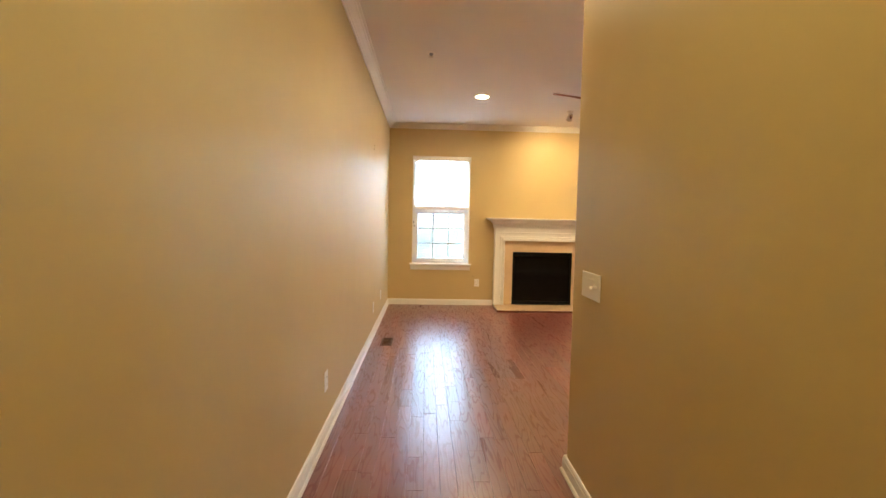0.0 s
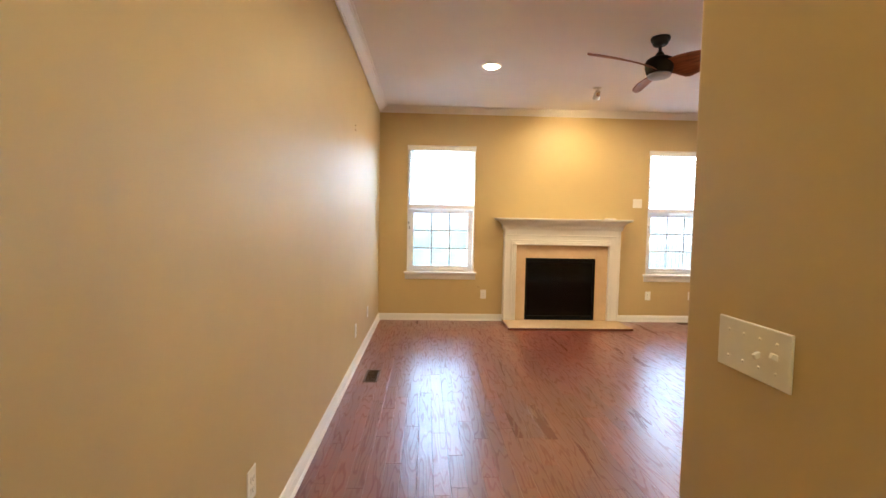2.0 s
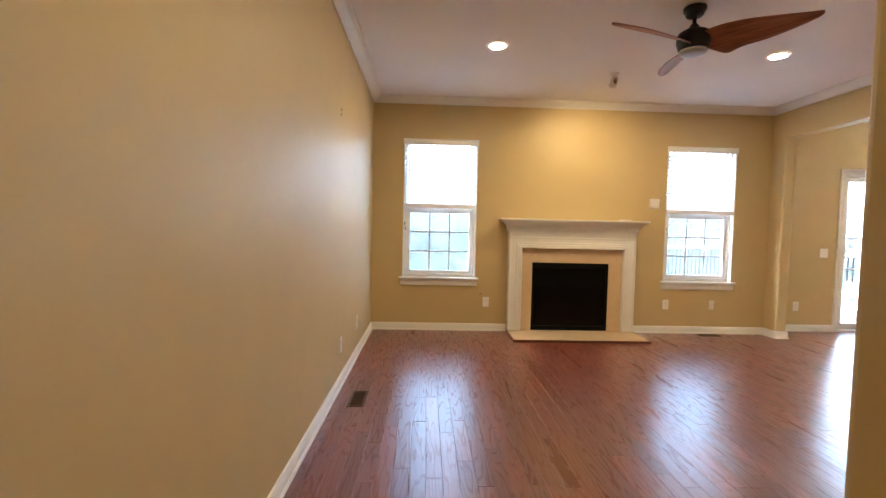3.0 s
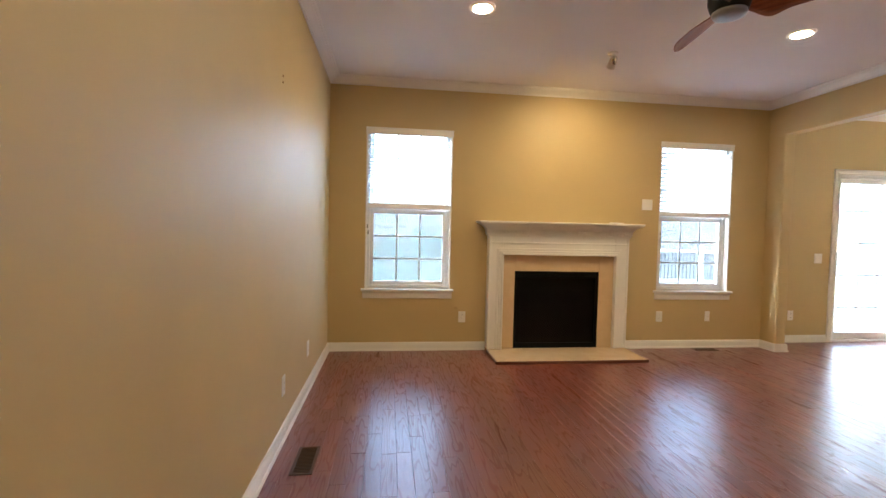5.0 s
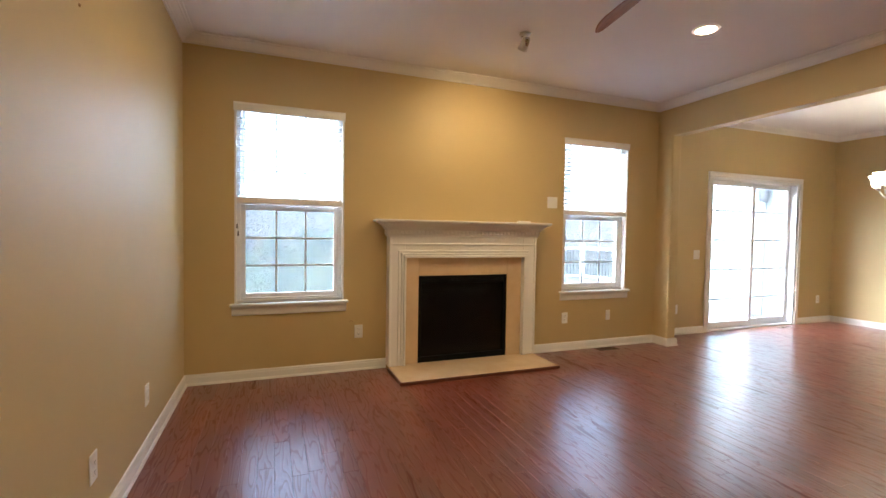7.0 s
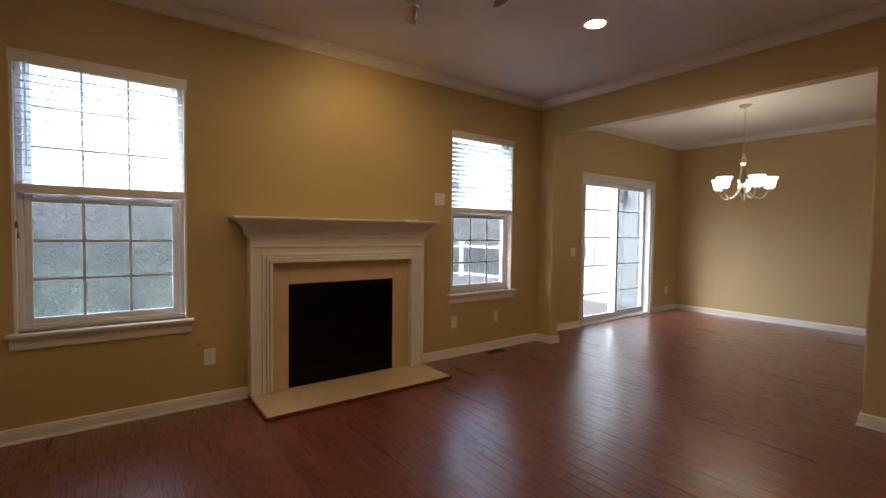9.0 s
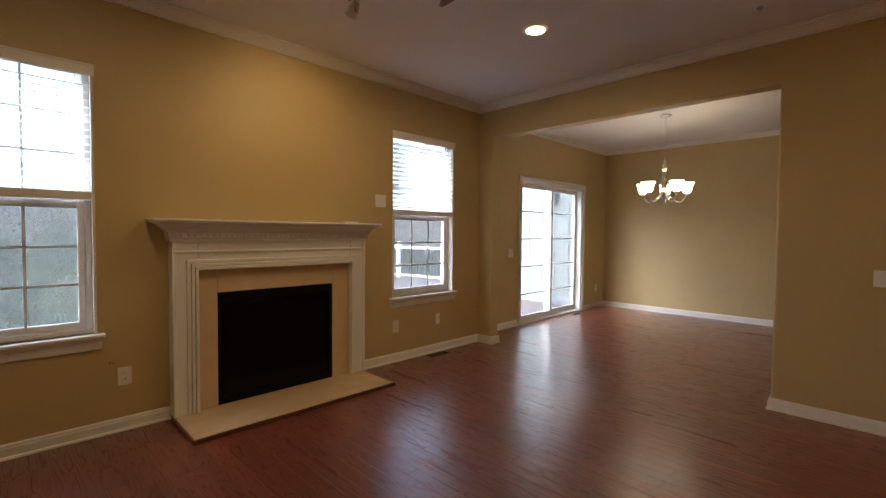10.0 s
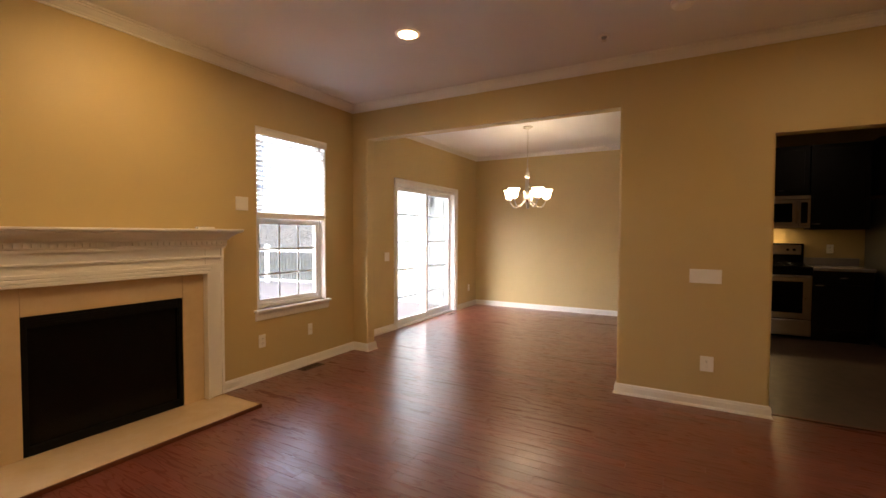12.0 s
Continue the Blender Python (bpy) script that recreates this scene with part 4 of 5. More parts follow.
# ---- floor registers ----
def register(m, w, l, mat, label):
    """Louvred floor vent; long along local y."""
    g = thing("floor_register", m, label, "floor register", "floor registers")
    f = 0.016
    bm = bmesh.new()
    add_box(bm, -w / 2, -w / 2 + f, -l / 2, l / 2, 0.0005, 0.006, 0.002)
    add_box(bm, w / 2 - f, w / 2, -l / 2, l / 2, 0.0005, 0.006, 0.002)
    add_box(bm, -w / 2 + f, w / 2 - f, -l / 2, -l / 2 + f, 0.0005, 0.006, 0.002)
    add_box(bm, -w / 2 + f, w / 2 - f, l / 2 - f, l / 2, 0.0005, 0.006, 0.002)
    part("frame", bm, mat, g)
    part("damper", box(-w / 2 + f, w / 2 - f, -l / 2 + f, l / 2 - f, 0.0004, 0.0012), m_soot, g, "black damper")
    n = int((l - 2 * f) / 0.014)
    bar = mesh_of("louvre", box(-w / 2 + f, w / 2 - f, -0.003, 0.003, 0.0013, 0.005, 0.001), m_register)
    for i in range(n):
        o = new("louvre", bar)
        o.parent = g
        o.location = (0, -l / 2 + f + (i + 0.5) * (l - 2 * f) / n, 0)
    return g


register(pose(-0.185, 5.362, 0), 0.115, 0.29, m_register, "bronze louvred floor register beside the baseboard")
register(pose(3.71, 7.445, 0, 0, 0, 90), 0.105, 0.26, m_register, "dark bronze floor register under the window")
register(pose(6.99, 7.625, 0, 0, 0, 90), 0.10, 0.26, m_chrome, "pale metal floor register by the sliding door")


# ---- kitchen ----
CF = 7.66     # front of the base units


def knob_pull(parent, x, y0, y1, z):
    part("handle", tube([(x, y0, z), (x - 0.025, y0 + 0.004, z), (x - 0.025, y1 - 0.004, z), (x, y1, z)], [0.005] * 4, 8), m_chrome, parent, "short nickel pull")


def cabinet(name, y0, y1, z0, z1, front, doors, label, category, pull_z, drawer=0.0):
    c = thing(name, pose(0, 0, 0), label, category)
    back = KX - 0.002
    part("body", box(front + 0.02, back, y0 + 0.001, y1 - 0.001, z0, z1, 0.002), m_cabinet, c)
    w = (y1 - y0) / doors
    for i in range(doors):
        a, b = y0 + i * w + 0.004, y0 + (i + 1) * w - 0.004
        top = z1 - 0.006 - drawer
        bm = bmesh.new()
        s = 0.055
        add_box(bm, front, front + 0.019, a, a + s, z0 + 0.006, top, 0.002)
        add_box(bm, front, front + 0.019, b - s, b, z0 + 0.006, top, 0.002)
        add_box(bm, front, front + 0.019, a + s, b - s, z0 + 0.006, z0 + 0.006 + s, 0.002)
        add_box(bm, front, front + 0.019, a + s, b - s, top - s, top, 0.002)
        add_box(bm, front + 0.008, front + 0.016, a + s, b - s, z0 + 0.006 + s, top - s)
        d = part("door", bm, m_cabinet, c)
        edge = b - 0.10 if i % 2 == 0 else a + 0.02
        knob_pull(d, front, edge, edge + 0.08, pull_z)
        if drawer:
            dr = part("drawer_front", box(front, front + 0.019, a, b, z1 - drawer, z1 - 0.006, 0.003), m_cabinet, c)
            knob_pull(dr, front, (a + b) / 2 - 0.04, (a + b) / 2 + 0.04, z1 - drawer / 2)
    return c


cabinet("base_cabinet", 2.27, 2.845, 0.10, 0.88, CF, 1, "dark espresso base cabinet with a drawer and one door", "cabinet", 0.70, 0.16)
cabinet("base_cabinet", 3.615, 4.39, 0.10, 0.88, CF, 2, "dark espresso base cabinet beyond the stove", "cabinet", 0.70, 0.16)
part_base = thing("toe_kick", pose(0, 0, 0), "black recessed plinth under the base cabinets", "plinth")
part("board", box(CF + 0.06, KX - 0.01, 2.275, 2.84, 0.0, 0.099), m_cabinet, part_base)
part("board", box(CF + 0.06, KX - 0.01, 3.62, 4.385, 0.0, 0.099), m_cabinet, part_base)
UF = 7.96
cabinet("wall_cabinet", 2.25, 2.845, 1.40, 2.50, UF, 1, "tall dark espresso wall cabinet with a nickel pull", "cabinet", 1.47)
cabinet("wall_cabinet", 2.85, 3.61, 1.845, 2.50, UF, 2, "dark espresso wall cabinet above the microwave", "cabinet", 1.91)
cabinet("wall_cabinet", 3.615, 4.39, 1.40, 2.50, UF, 2, "dark espresso wall cabinet in the kitchen corner", "cabinet", 1.47)
cabinet("wall_cabinet", 1.30, 2.245, 1.84, 2.50, UF - 0.25, 2, "dark espresso cabinet above the refrigerator", "cabinet", 1.91)
w = thing("worktop", pose(0, 0, 0), "speckled grey-brown stone worktop with a low upstand", "worktop")
part("slab", box(CF - 0.025, KX - 0.002, 2.262, 2.847, 0.882, 0.920, 0.005, 2), m_counter, w)
part("upstand", box(KX - 0.022, KX - 0.002, 2.262, 2.847, 0.921, 1.02, 0.003), m_counter, w)
part("slab", box(CF - 0.025, KX - 0.002, 3.613, 4.395, 0.882, 0.920, 0.005, 2), m_counter, w)
part("upstand", box(KX - 0.022, KX - 0.002, 3.613, 4.395, 0.921, 1.02, 0.003), m_counter, w)


def stove():
    s = thing("stove", pose(7.64, 3.23, 0), "stainless steel range with black glass cooktop and oven window", "stove")
    h = 0.378
    part("body", box(0.03, 0.64, -h, h, 0.02, 0.905, 0.004), m_black, s)
    d = part("oven_door", box(0.0, 0.028, -h + 0.003, h - 0.003, 0.26, 0.815, 0.006, 2), m_steel, s)
    part("oven_window", box(-0.003, 0.002, -0.285, 0.285, 0.335, 0.735, 0.002), m_fire_glass, d, "black oven window")
    bar = tube([(0.0, -0.33, 0.795), (-0.045, -0.32, 0.795), (-0.045, 0.32, 0.795), (0.0, 0.33, 0.795)], [0.011] * 4, 12)
    part("handle", bar, m_steel, d, "steel bar handle")
    dr = part("drawer", box(0.0, 0.028, -h + 0.003, h - 0.003, 0.045, 0.25, 0.006, 2), m_steel, s)
    part("handle", tube([(-0.004, -0.28, 0.235), (-0.016, -0.27, 0.235), (-0.016, 0.27, 0.235), (-0.004, 0.28, 0.235)], [0.006] * 4, 8), m_steel, dr)
    part("front_rail", box(0.0, 0.03, -h, h, 0.825, 0.905, 0.006, 2), m_black, s, "black control rail")
    part("cooktop", box(0.0, 0.60, -h, h, 0.906, 0.922, 0.004, 2), m_fire_glass, s, "black glass cooktop")
    for x, y in ((0.16, -0.19), (0.16, 0.19), (0.43, -0.19), (0.43, 0.19)):
        bm = bmesh.new()
        add_lathe(bm, [(0.05, 0.923), (0.05, 0.932), (0.03, 0.936)], 18, True, (x, y))
        for a in range(4):
            ca, sa = math.cos(a * math.pi / 2), math.sin(a * math.pi / 2)
            add_tube(bm, [(x + ca * 0.02, y + sa * 0.02, 0.95), (x + ca * 0.13, y + sa * 0.13, 0.95), (x + ca * 0.135, y + sa * 0.135, 0.924)], [0.006] * 3, 6)
        part("burner", bm, m_black, s, "black cast burner grate")
    g = part("backguard", box(0.56, 0.64, -h, h, 0.923, 1.21, 0.006, 2), m_black, s)
    part("control_panel", box(0.553, 0.561, -h + 0.03, h - 0.01, 1.06, 1.19, 0.003), m_steel, g, "stainless control panel")
    part("display", box(0.549, 0.5545, 0.02, 0.12, 1.105, 1.15, 0.001), m_display, g, "dim blue clock display")
    for y in (-0.27, -0.20, 0.20, 0.27):
        bm = lathe([(0.018, 0), (0.017, 0.018), (0.012, 0.02)], 16)
        bm.transform(Matrix.Translation((0.553, y, 1.125)) @ Matrix.Rotation(radians(-90), 4, "Y"))
        part("knob", bm, m_black, g)


stove()


def microwave():
    m = thing("microwave", pose(7.87, 3.23, 1.42), "stainless steel microwave mounted under the wall cabinet", "microwave")
    h = 0.378
    part("body", box(0.03, 0.42, -h, h, 0, 0.42, 0.004), m_black, m)
    d = part("door", box(0.0, 0.03, -h + 0.12, h, 0.03, 0.365, 0.005, 2), m_steel, m)
    part("door_window", box(-0.002, 0.002, -0.19, 0.34, 0.075, 0.32, 0.002), m_fire_glass, d, "dark door window")
    part("handle", tube([(0.0, -0.235, 0.06), (-0.04, -0.235, 0.09), (-0.04, -0.235, 0.31), (0.0, -0.235, 0.34)], [0.012] * 4, 12), m_steel, d, "steel bar handle")
    part("top_grille", box(0.0, 0.03, -h, h, 0.37, 0.42, 0.004), m_steel, m)
    part("control_panel", box(0.0, 0.03, -h, -h + 0.115, 0.03, 0.365, 0.004), m_steel, m)
    part("keypad", box(-0.002, 0.001, -h + 0.03, -h + 0.10, 0.06, 0.33, 0.001), m_black, m, "black keypad")
    part("bottom_rim", box(0.0, 0.03, -h, h, 0.0, 0.028, 0.003), m_steel, m)
    part("task_light", box(0.26, 0.34, 0.05, 0.30, -0.006, -0.001), m_task, m, "lit task light lens")


m_task = glowing("task_lens", (1.0, 0.70, 0.32), 6.0)
microwave()
f = thing("refrigerator", pose(7.44, 1.76, 0), "tall dark grey refrigerator standing past the worktop", "refrigerator")
m_fridge = plain("dark_steel", (0.10, 0.105, 0.11), 0.4, 0.6)
part("body", box(0.06, 0.85, -0.455, 0.455, 0.02, 1.77, 0.006), m_fridge, f)
part("door", box(0.0, 0.055, -0.455, 0.0, 0.05, 1.77, 0.012, 3), m_fridge, f)
part("door", box(0.0, 0.055, 0.004, 0.455, 0.05, 1.77, 0.012, 3), m_fridge, f)
for y in (-0.05, 0.054):
    part("handle", tube([(0.0, y, 0.7), (-0.05, y, 0.74), (-0.05, y, 1.5), (0.0, y, 1.54)], [0.011] * 4, 10), m_steel, f, "steel bar handle")
outlet(pose(KX, 2.56, 1.14, 0, 0, -90))


# ---- deck and grounds ----
DX0, DX1, DY0, DY1, DZ = 2.7, 9.9, YD + OUT + 0.01, 15.3, -0.12
deck = thing("deck", pose(0, 0, 0), "red-brown composite plank deck behind the house", "deck", kind="structure")
bw = 0.14
n = int((DY1 - DY0) / (bw + 0.005))
bd = mesh_of("board", box(DX0, DX1, 0, bw, DZ - 0.028, DZ, 0.003), m_deck)
for i in range(n):
    o = new("board", bd)
    o.parent = deck
    o.location = (0, DY0 + i * (bw + 0.005), 0)
part("joist_frame", box(DX0 + 0.05, DX1 - 0.05, DY0, DY0 + n * (bw + 0.005) - 0.05, DZ - 0.25, DZ - 0.029), m_bark, deck)
for x in (DX0 + 0.3, 6.0, DX1 - 0.3):
    for y in (DY0 + 3.5, DY1 - 0.5):
        part("support_post", box(x - 0.07, x + 0.07, y - 0.07, y + 0.07, -3.05, DZ - 0.25), m_bark, deck)


def railing(name, a, b, label):
    a, b = Vector(a), Vector(b)
    d = (b - a)
    L = d.length
    r = thing(name, Matrix.Translation((a.x, a.y, DZ)) @ Matrix.Rotation(math.atan2(d.y, d.x), 4, "Z"), label, "railing", "deck railings")
    part("top_rail", box(0.05, L - 0.05, -0.035, 0.035, 0.92, 0.985, 0.008, 2), m_rail, r)
    part("bottom_rail", box(0.05, L - 0.05, -0.025, 0.025, 0.07, 0.13, 0.006, 2), m_rail, r)
    bal = mesh_of("baluster", box(-0.01, 0.01, -0.01, 0.01, 0.13, 0.92), m_black)
    k = int(L / 0.115)
    for i in range(1, k):
        o = new("baluster", bal)
        o.parent = r
        o.location = (i * L / k, 0, 0)


def deck_post(x, y, h, label):
    p = thing("railing_post", pose(x, y, DZ), label, "post", "railing posts")
    part("shaft", box(-0.055, 0.055, -0.055, 0.055, 0, h, 0.006), m_rail, p)
    bm = bmesh.new()
    add_box(bm, -0.07, 0.07, -0.07, 0.07, h, h + 0.025, 0.005)
    bmesh.ops.create_cone(bm, cap_ends=True, segments=4, radius1=0.09, radius2=0.012, depth=0.05, matrix=Matrix.Translation((0, 0, h + 0.05)) @ Matrix.Rotation(radians(45), 4, "Z"))
    part("cap", bm, m_rail, p)


RC = (9.35, 15.0)   # far corner of the deck rail
railing("deck_railing", (5.2, 15.0), RC, "white deck railing with black balusters at the far edge")
railing("deck_railing", RC, (9.72, 11.2), "white deck railing with black balusters along the side")
deck_post(RC[0], RC[1], 1.06, "square white vinyl post at the deck corner")
deck_post(5.2, 15.0, 1.06, "square white vinyl post of the deck rail")
deck_post(9.66, 11.7, 0.30, "short square white post at the deck's side")

# neighbour's white boarded wall beside the deck, with a lantern
SX = 8.32
side = thing("neighbour_wall", pose(0, 0, 0), "pale grey vertical board siding of the neighbouring house", "wall", kind="structure")
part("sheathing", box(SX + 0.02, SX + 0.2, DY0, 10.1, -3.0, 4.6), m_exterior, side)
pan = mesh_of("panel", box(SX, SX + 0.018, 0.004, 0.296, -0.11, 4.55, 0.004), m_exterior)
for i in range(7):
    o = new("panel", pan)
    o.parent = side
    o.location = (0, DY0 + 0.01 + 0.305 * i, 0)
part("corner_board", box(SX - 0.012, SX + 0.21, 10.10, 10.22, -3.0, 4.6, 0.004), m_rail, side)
ln = thing("wall_lantern", pose(SX, 8.80, 1.96), "black metal coach lantern on the white siding, unlit", "lantern")
part("back_plate", box(-0.022, -0.001, -0.05, 0.05, -0.02, 0.22, 0.004), m_lantern, ln)
part("arm", tube([(-0.02, 0, 0.16), (-0.07, 0, 0.20), (-0.12, 0, 0.19), (-0.12, 0, 0.15)], [0.008] * 4, 8), m_lantern, ln)
part("roof", lathe([(0.09, 0.07), (0.085, 0.085), (0.03, 0.15), (0.01, 0.16)], 6, True, (-0.12, 0)), m_lantern, ln)
part("cage", lathe([(0.045, -0.10), (0.06, -0.09), (0.08, 0.069)], 6, True, (-0.12, 0)), m_lantern, ln)

# one sheet of ground: a yard below the deck, then a wooded rise
def ground_height(x, y):
    d = math.hypot(x - 3, y - 5)
    rise = max(0.0, min(1.0, (d - 45) / 150))
    rise = rise * rise * (3 - 2 * rise)
    return -3.0 - 1.0 * min(1, max(0, (d - 14) / 20)) + (10.0 + 4.5 * max(0.0, min(1.0, 1.3 - 1.6 * math.atan2(x - 3, max(1.0, y - 5))))) * rise + 0.5 * noise.noise((x * 0.05, y * 0.05, 0)) * min(1, d / 30)


bm = bmesh.new()
rad = [0, 8, 14, 20, 28, 36, 45, 55, 68, 82, 100, 120, 145, 175, 220, 300, 450, 700, 1200, 2500]
seg = 72
prev = None
for r in rad[1:]:
    ring = []
    for k in range(seg):
        a = 2 * math.pi * k / seg
        x, y = 3 + r * math.cos(a), 5 + r * math.sin(a)
        ring.append(bm.verts.new((x, y, ground_height(x, y))))
    if prev is None:
        c = bm.verts.new((3, 5, -3.0))
        for k in range(seg):
            bm.faces.new((c, ring[k], ring[(k + 1) % seg]))
    else:
        for k in range(seg):
            bm.faces.new((prev[k], ring[k], ring[(k + 1) % seg], prev[(k + 1) % seg])).smooth = True
    prev = ring
solid("ground", bm, m_grass, "rough meadow falling away and rising to woods", "ground")


def leaf_cloud(rng, centres, radii, per, size):
    """Many small leaf faces scattered in uneven clumps."""
    vs, fs = [], []
    for c, r in zip(centres, radii):
        k = int(per * (0.6 + 0.8 * rng.random()))
        d = rng.normal(size=(k, 3))
        d /= np.linalg.norm(d, axis=1)[:, None]
        pts = np.array(c) + d * (r * rng.random(k) ** 0.45)[:, None] * np.array((1, 1, 0.75))
        for p in pts:
            u = rng.normal(size=3)
            u /= np.linalg.norm(u)
            w = np.cross(u, rng.normal(size=3))
            w /= np.linalg.norm(w) + 1e-9
            s = size * (0.6 + 0.8 * rng.random())
            i = len(vs)
            vs += [tuple(p - u * s), tuple(p + w * s * 0.5), tuple(p + u * s), tuple(p - w * s * 0.5)]
            fs.append((i, i + 1, i + 2, i + 3))
    me = bpy.data.meshes.new("leaves")
    me.from_pydata(vs, [], fs)
    return me


def tree(seed, height, spread, mat, label, loc):
    rng = np.random.default_rng(seed)
    t = thing("tree", loc, label, "tree", "trees behind the house")
    bm = bmesh.new()
    lean = rng.normal(size=2) * 0.04 * height
    pts = [(lean[0] * s * s, lean[1] * s * s, height * 0.82 * s - 0.2) for s in (0, 0.2, 0.45, 0.7, 1)]
    add_tube(bm, pts, [0.032 * height * k for k in (1.0, 0.75, 0.55, 0.32, 0.08)], 9)
    cs, rs = [], []
    for i in range(15):
        a = 2.4 * i + rng.random()
        z0 = height * (0.28 + 0.5 * i / 15)
        reach = spread * (0.95 - 0.5 * i / 15) * (0.6 + 0.5 * rng.random())
        s = (z0 + 0.2) / (height * 0.82)
        base = Vector((lean[0] * s * s, lean[1] * s * s, z0))
        tip = base + Vector((math.cos(a) * reach, math.sin(a) * reach, height * (0.10 + 0.10 * rng.random())))
        mid = (base + tip) / 2 + Vector((0, 0, -0.04 * height))
        add_tube(bm, [base, mid, tip], [0.009 * height, 0.006 * height, 0.002 * height], 6)
        for q in (0.55, 1.0):
            cs.append(tuple(base.lerp(tip, q) + Vector(rng.normal(size=3) * 0.05 * height)))
            rs.append(spread * (0.22 + 0.20 * rng.random()))
    cs.append((lean[0], lean[1], height * 0.90))
    rs.append(spread * 0.3)
    part("trunk", bm, m_bark, t)
    me = leaf_cloud(rng, cs, rs, 260, 0.0105 * height)
    me.materials.append(mat)
    o = new("crown", me)
    o.parent = t
    return t


rng = np.random.default_rng(5)
kinds = []
spots = []
while len(spots) < 64:
    a = radians(rng.uniform(-10, 27))       # bearing from the house, clockwise from straight behind
    d = rng.uniform(26, 66)
    p = (2 + d * math.sin(a), 6 + d * math.cos(a))
    if all(math.hypot(p[0] - q[0], p[1] - q[1]) > 2.2 for q in spots):
        spots.append(p)
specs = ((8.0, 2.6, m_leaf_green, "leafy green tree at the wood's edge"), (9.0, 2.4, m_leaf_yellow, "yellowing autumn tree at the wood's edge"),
         (7.0, 2.8, m_leaf_green, "broad bushy green tree below the deck"), (9.5, 2.3, m_leaf_hazed, "thin grey autumn tree losing its leaves"))
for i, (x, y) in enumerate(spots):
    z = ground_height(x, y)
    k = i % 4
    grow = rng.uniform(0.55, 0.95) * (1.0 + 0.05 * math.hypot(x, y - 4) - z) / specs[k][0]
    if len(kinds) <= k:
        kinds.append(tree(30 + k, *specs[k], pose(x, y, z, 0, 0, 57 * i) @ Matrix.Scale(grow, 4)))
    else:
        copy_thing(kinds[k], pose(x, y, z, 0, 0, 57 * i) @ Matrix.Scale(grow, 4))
# shrubs close under the windows' view
shrub_kinds = []
for i in range(120):
    a = radians(rng.uniform(-10, 30))
    d = 13 + 40 * rng.random() ** 0.8
    x, y = 1 + d * math.sin(a), 6 + d * math.cos(a)
    m = pose(x, y, ground_height(x, y) + 0.02, 0, 0, 40 * i)
    if len(shrub_kinds) < 2:
        t = thing("shrub", m, "dense grey-green shrub in the yard", "shrub", "shrubs behind the house")
        cs = [tuple(rng.normal(size=3) * np.array((0.7, 0.7, 0.35)) + np.array((0, 0, 1.3))) for _ in range(14)]
        bm = bmesh.new()
        for c in cs[:7]:
            add_tube(bm, [(0, 0, -0.05), (c[0] * 0.4, c[1] * 0.4, c[2] * 0.6), c], [0.05, 0.03, 0.01], 6)
        part("stems", bm, m_bark, t)
        me = leaf_cloud(rng, cs, [0.6] * 14, 520, 0.036)
        me.materials.append((m_leaf_green, m_leaf_yellow)[len(shrub_kinds)])
        o = new("crown", me)
        o.parent = t
        shrub_kinds.append(t)
    else:
        copy_thing(shrub_kinds[i % 7 == 0], m @ Matrix.Scale(rng.uniform(0.8, 1.3), 4))
# far woods on the rise
cs, rs = [], []
for i in range(1500):
    a = radians(rng.uniform(-25, 75))
    d = rng.uniform(70, 230)
    x, y = 3 + d * math.sin(a), 5 + d * math.cos(a)
    cs.append((x, y, ground_height(x, y) + rng.uniform(0.5, 3)))
    rs.append(rng.uniform(1.8, 3.6))
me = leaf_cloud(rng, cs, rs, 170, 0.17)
me.materials.append(m_leaf_hazed)
tagged(new("far_woods", me), "grey-brown autumn woods on the far rise, haze put into the leaf colour", "woods", kind="stuff")


# ---- floor planks, last ----
PW = 0.083


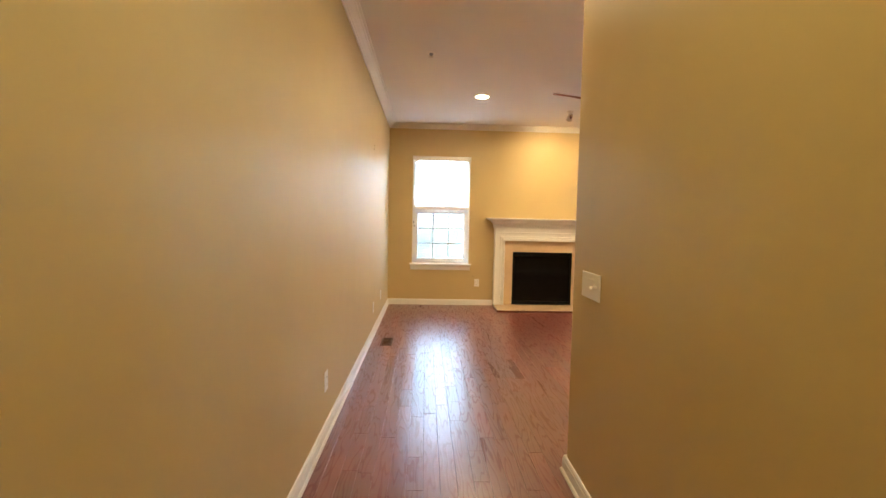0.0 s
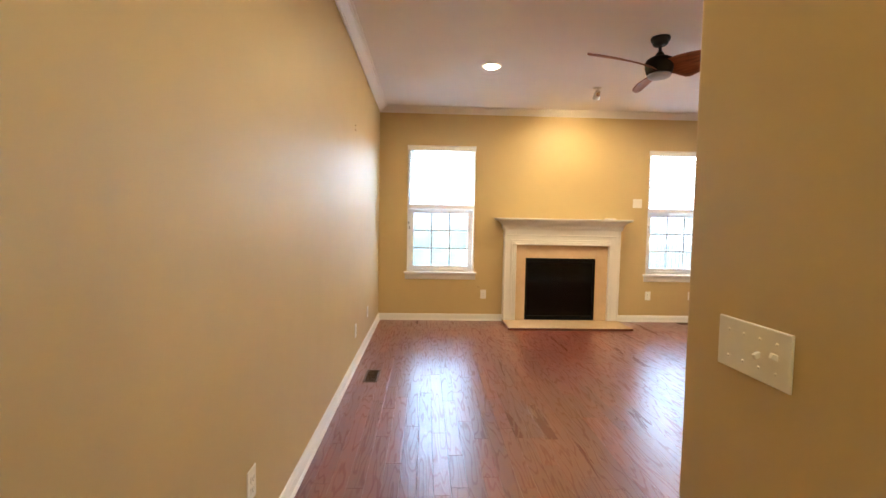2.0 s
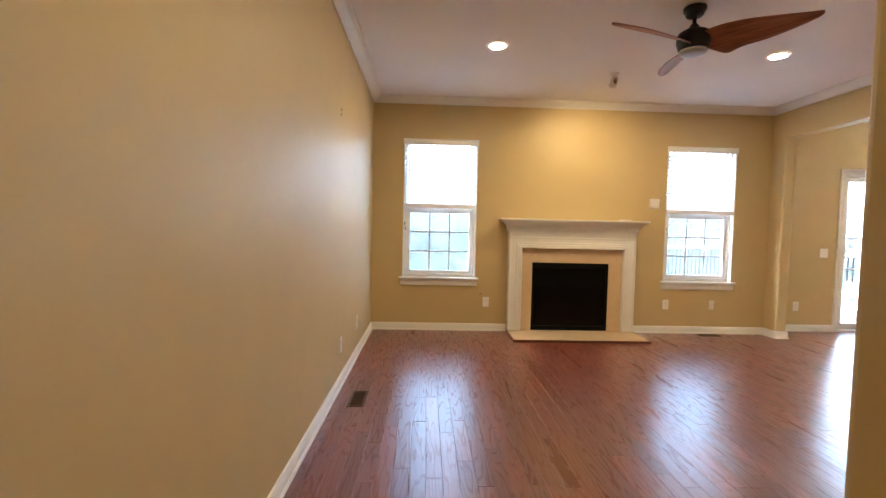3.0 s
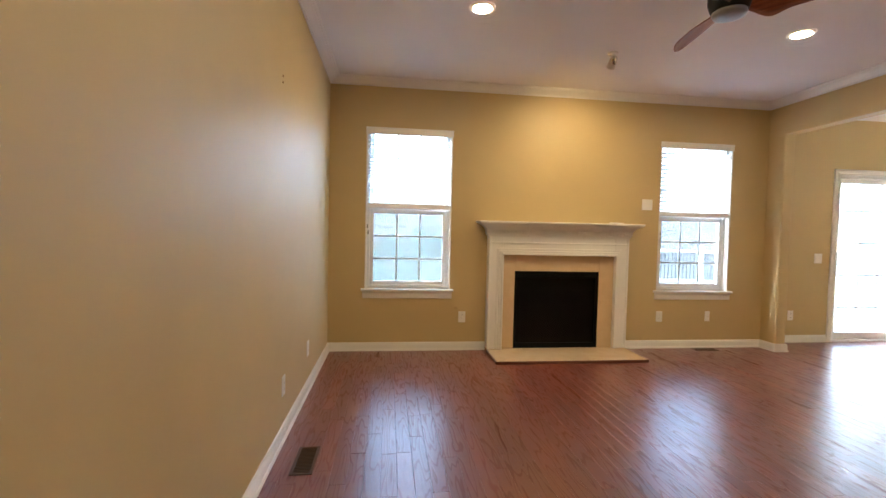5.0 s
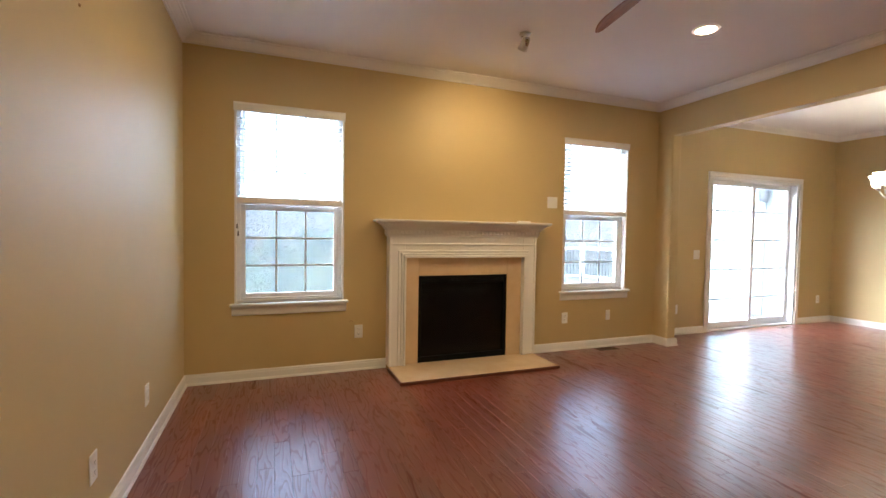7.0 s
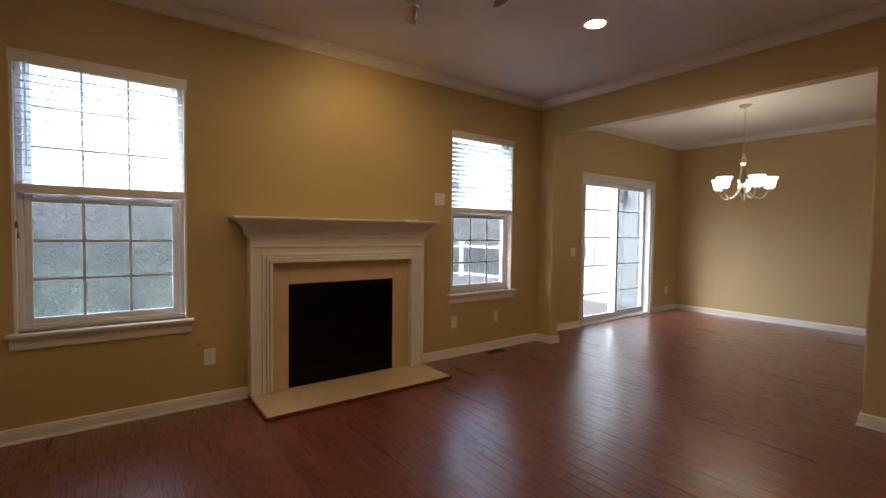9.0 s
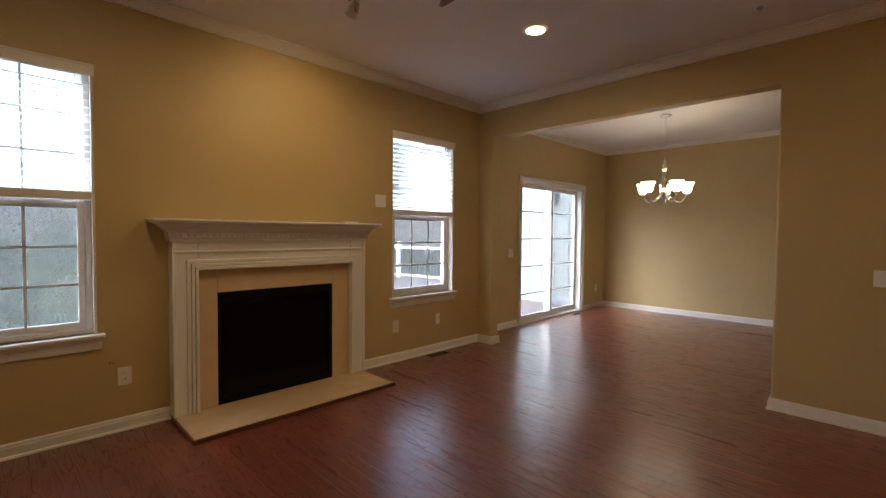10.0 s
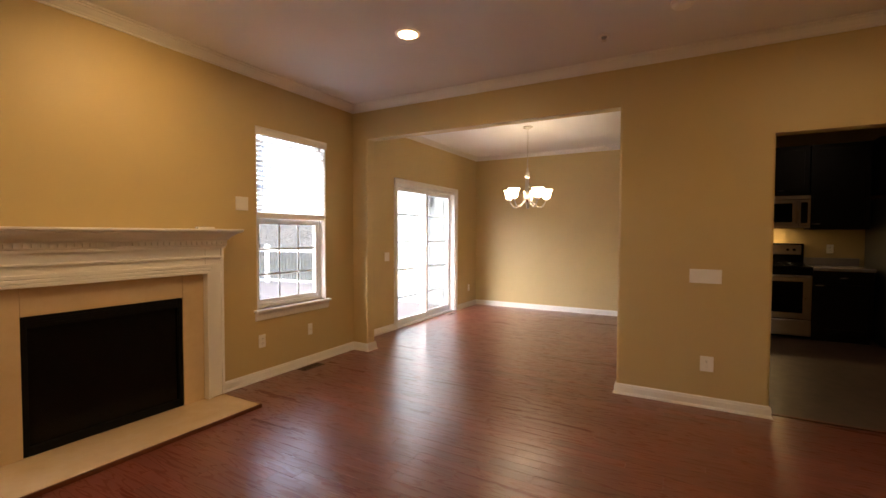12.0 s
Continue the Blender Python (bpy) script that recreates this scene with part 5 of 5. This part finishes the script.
def plank_mesh(name, length, c, width=PW):
    bm = bmesh.new()
    g, t = 0.0002, 0.012
    x0, x1, y0, y1 = g, width - g, g, length - g
    rings = [[(x0, y0, -t), (x1, y0, -t), (x1, y1, -t), (x0, y1, -t)], [(x0, y0, -0.0008), (x1, y0, -0.0008), (x1, y1, -0.0008), (x0, y1, -0.0008)],
             [(x0 + c, y0 + c, 0), (x1 - c, y0 + c, 0), (x1 - c, y1 - c, 0), (x0 + c, y1 - c, 0)]]
    vs = [[bm.verts.new(p) for p in r] for r in rings]
    for a, b in zip(vs, vs[1:]):
        for i in range(4):
            bm.faces.new((a[i], a[(i + 1) % 4], b[(i + 1) % 4], b[i]))
    bm.faces.new(vs[-1])
    return mesh_of(name, bm, m_floor)


lengths = [0.3, 0.4, 0.5, 0.62, 0.75, 0.9, 1.05, 1.2, 1.4]
meshes = {(L, worn): plank_mesh("plank", L, 0.0019 if worn else 0.0007) for L in lengths for worn in (False, True)}
rng = random.Random(11)
vs, fs, count = [], [], 0


def lay(x, y, L, worn):
    """Near planks are pieces of their own; those farther off are joined."""
    global count
    near = x < 2.3 and 2.0 < y + L and y < 6.4 and count < 300
    if near:
        o = new("plank", meshes[L, worn])
        o.parent = floor
        o.location = (x, y, 0)
        count += 1
        return
    src = meshes[L, worn]
    b = len(vs)
    vs.extend((v.co.x + x, v.co.y + y, v.co.z) for v in src.vertices)
    fs.extend(tuple(b + i for i in p.vertices) for p in src.polygons)


rows = int((XE - XL) / PW) + 1
for r in range(rows):
    x = XL - 0.004 + r * PW
    y_end = YF + 0.004 if x < XR else YD + 0.004
    if x + PW / 2 > XR + 0.10:
        y = KY1
    elif x > NEAR_X - 0.01:
        y = NEAR_Y - 0.03
    else:
        y = BACK
    while y < y_end:
        L = rng.choice(lengths)
        left = y_end - y
        if left < L:
            L = min((k for k in lengths if k >= min(left, 1.4)), default=1.4)
        lay(x, y, L, rng.random() < 0.25)
        y += L
me = bpy.data.meshes.new("planks")
me.from_pydata(vs, [], fs)
me.materials.append(m_floor)
o = new("planks", me)
o.parent = floor
tagged(o, kind="stuff")
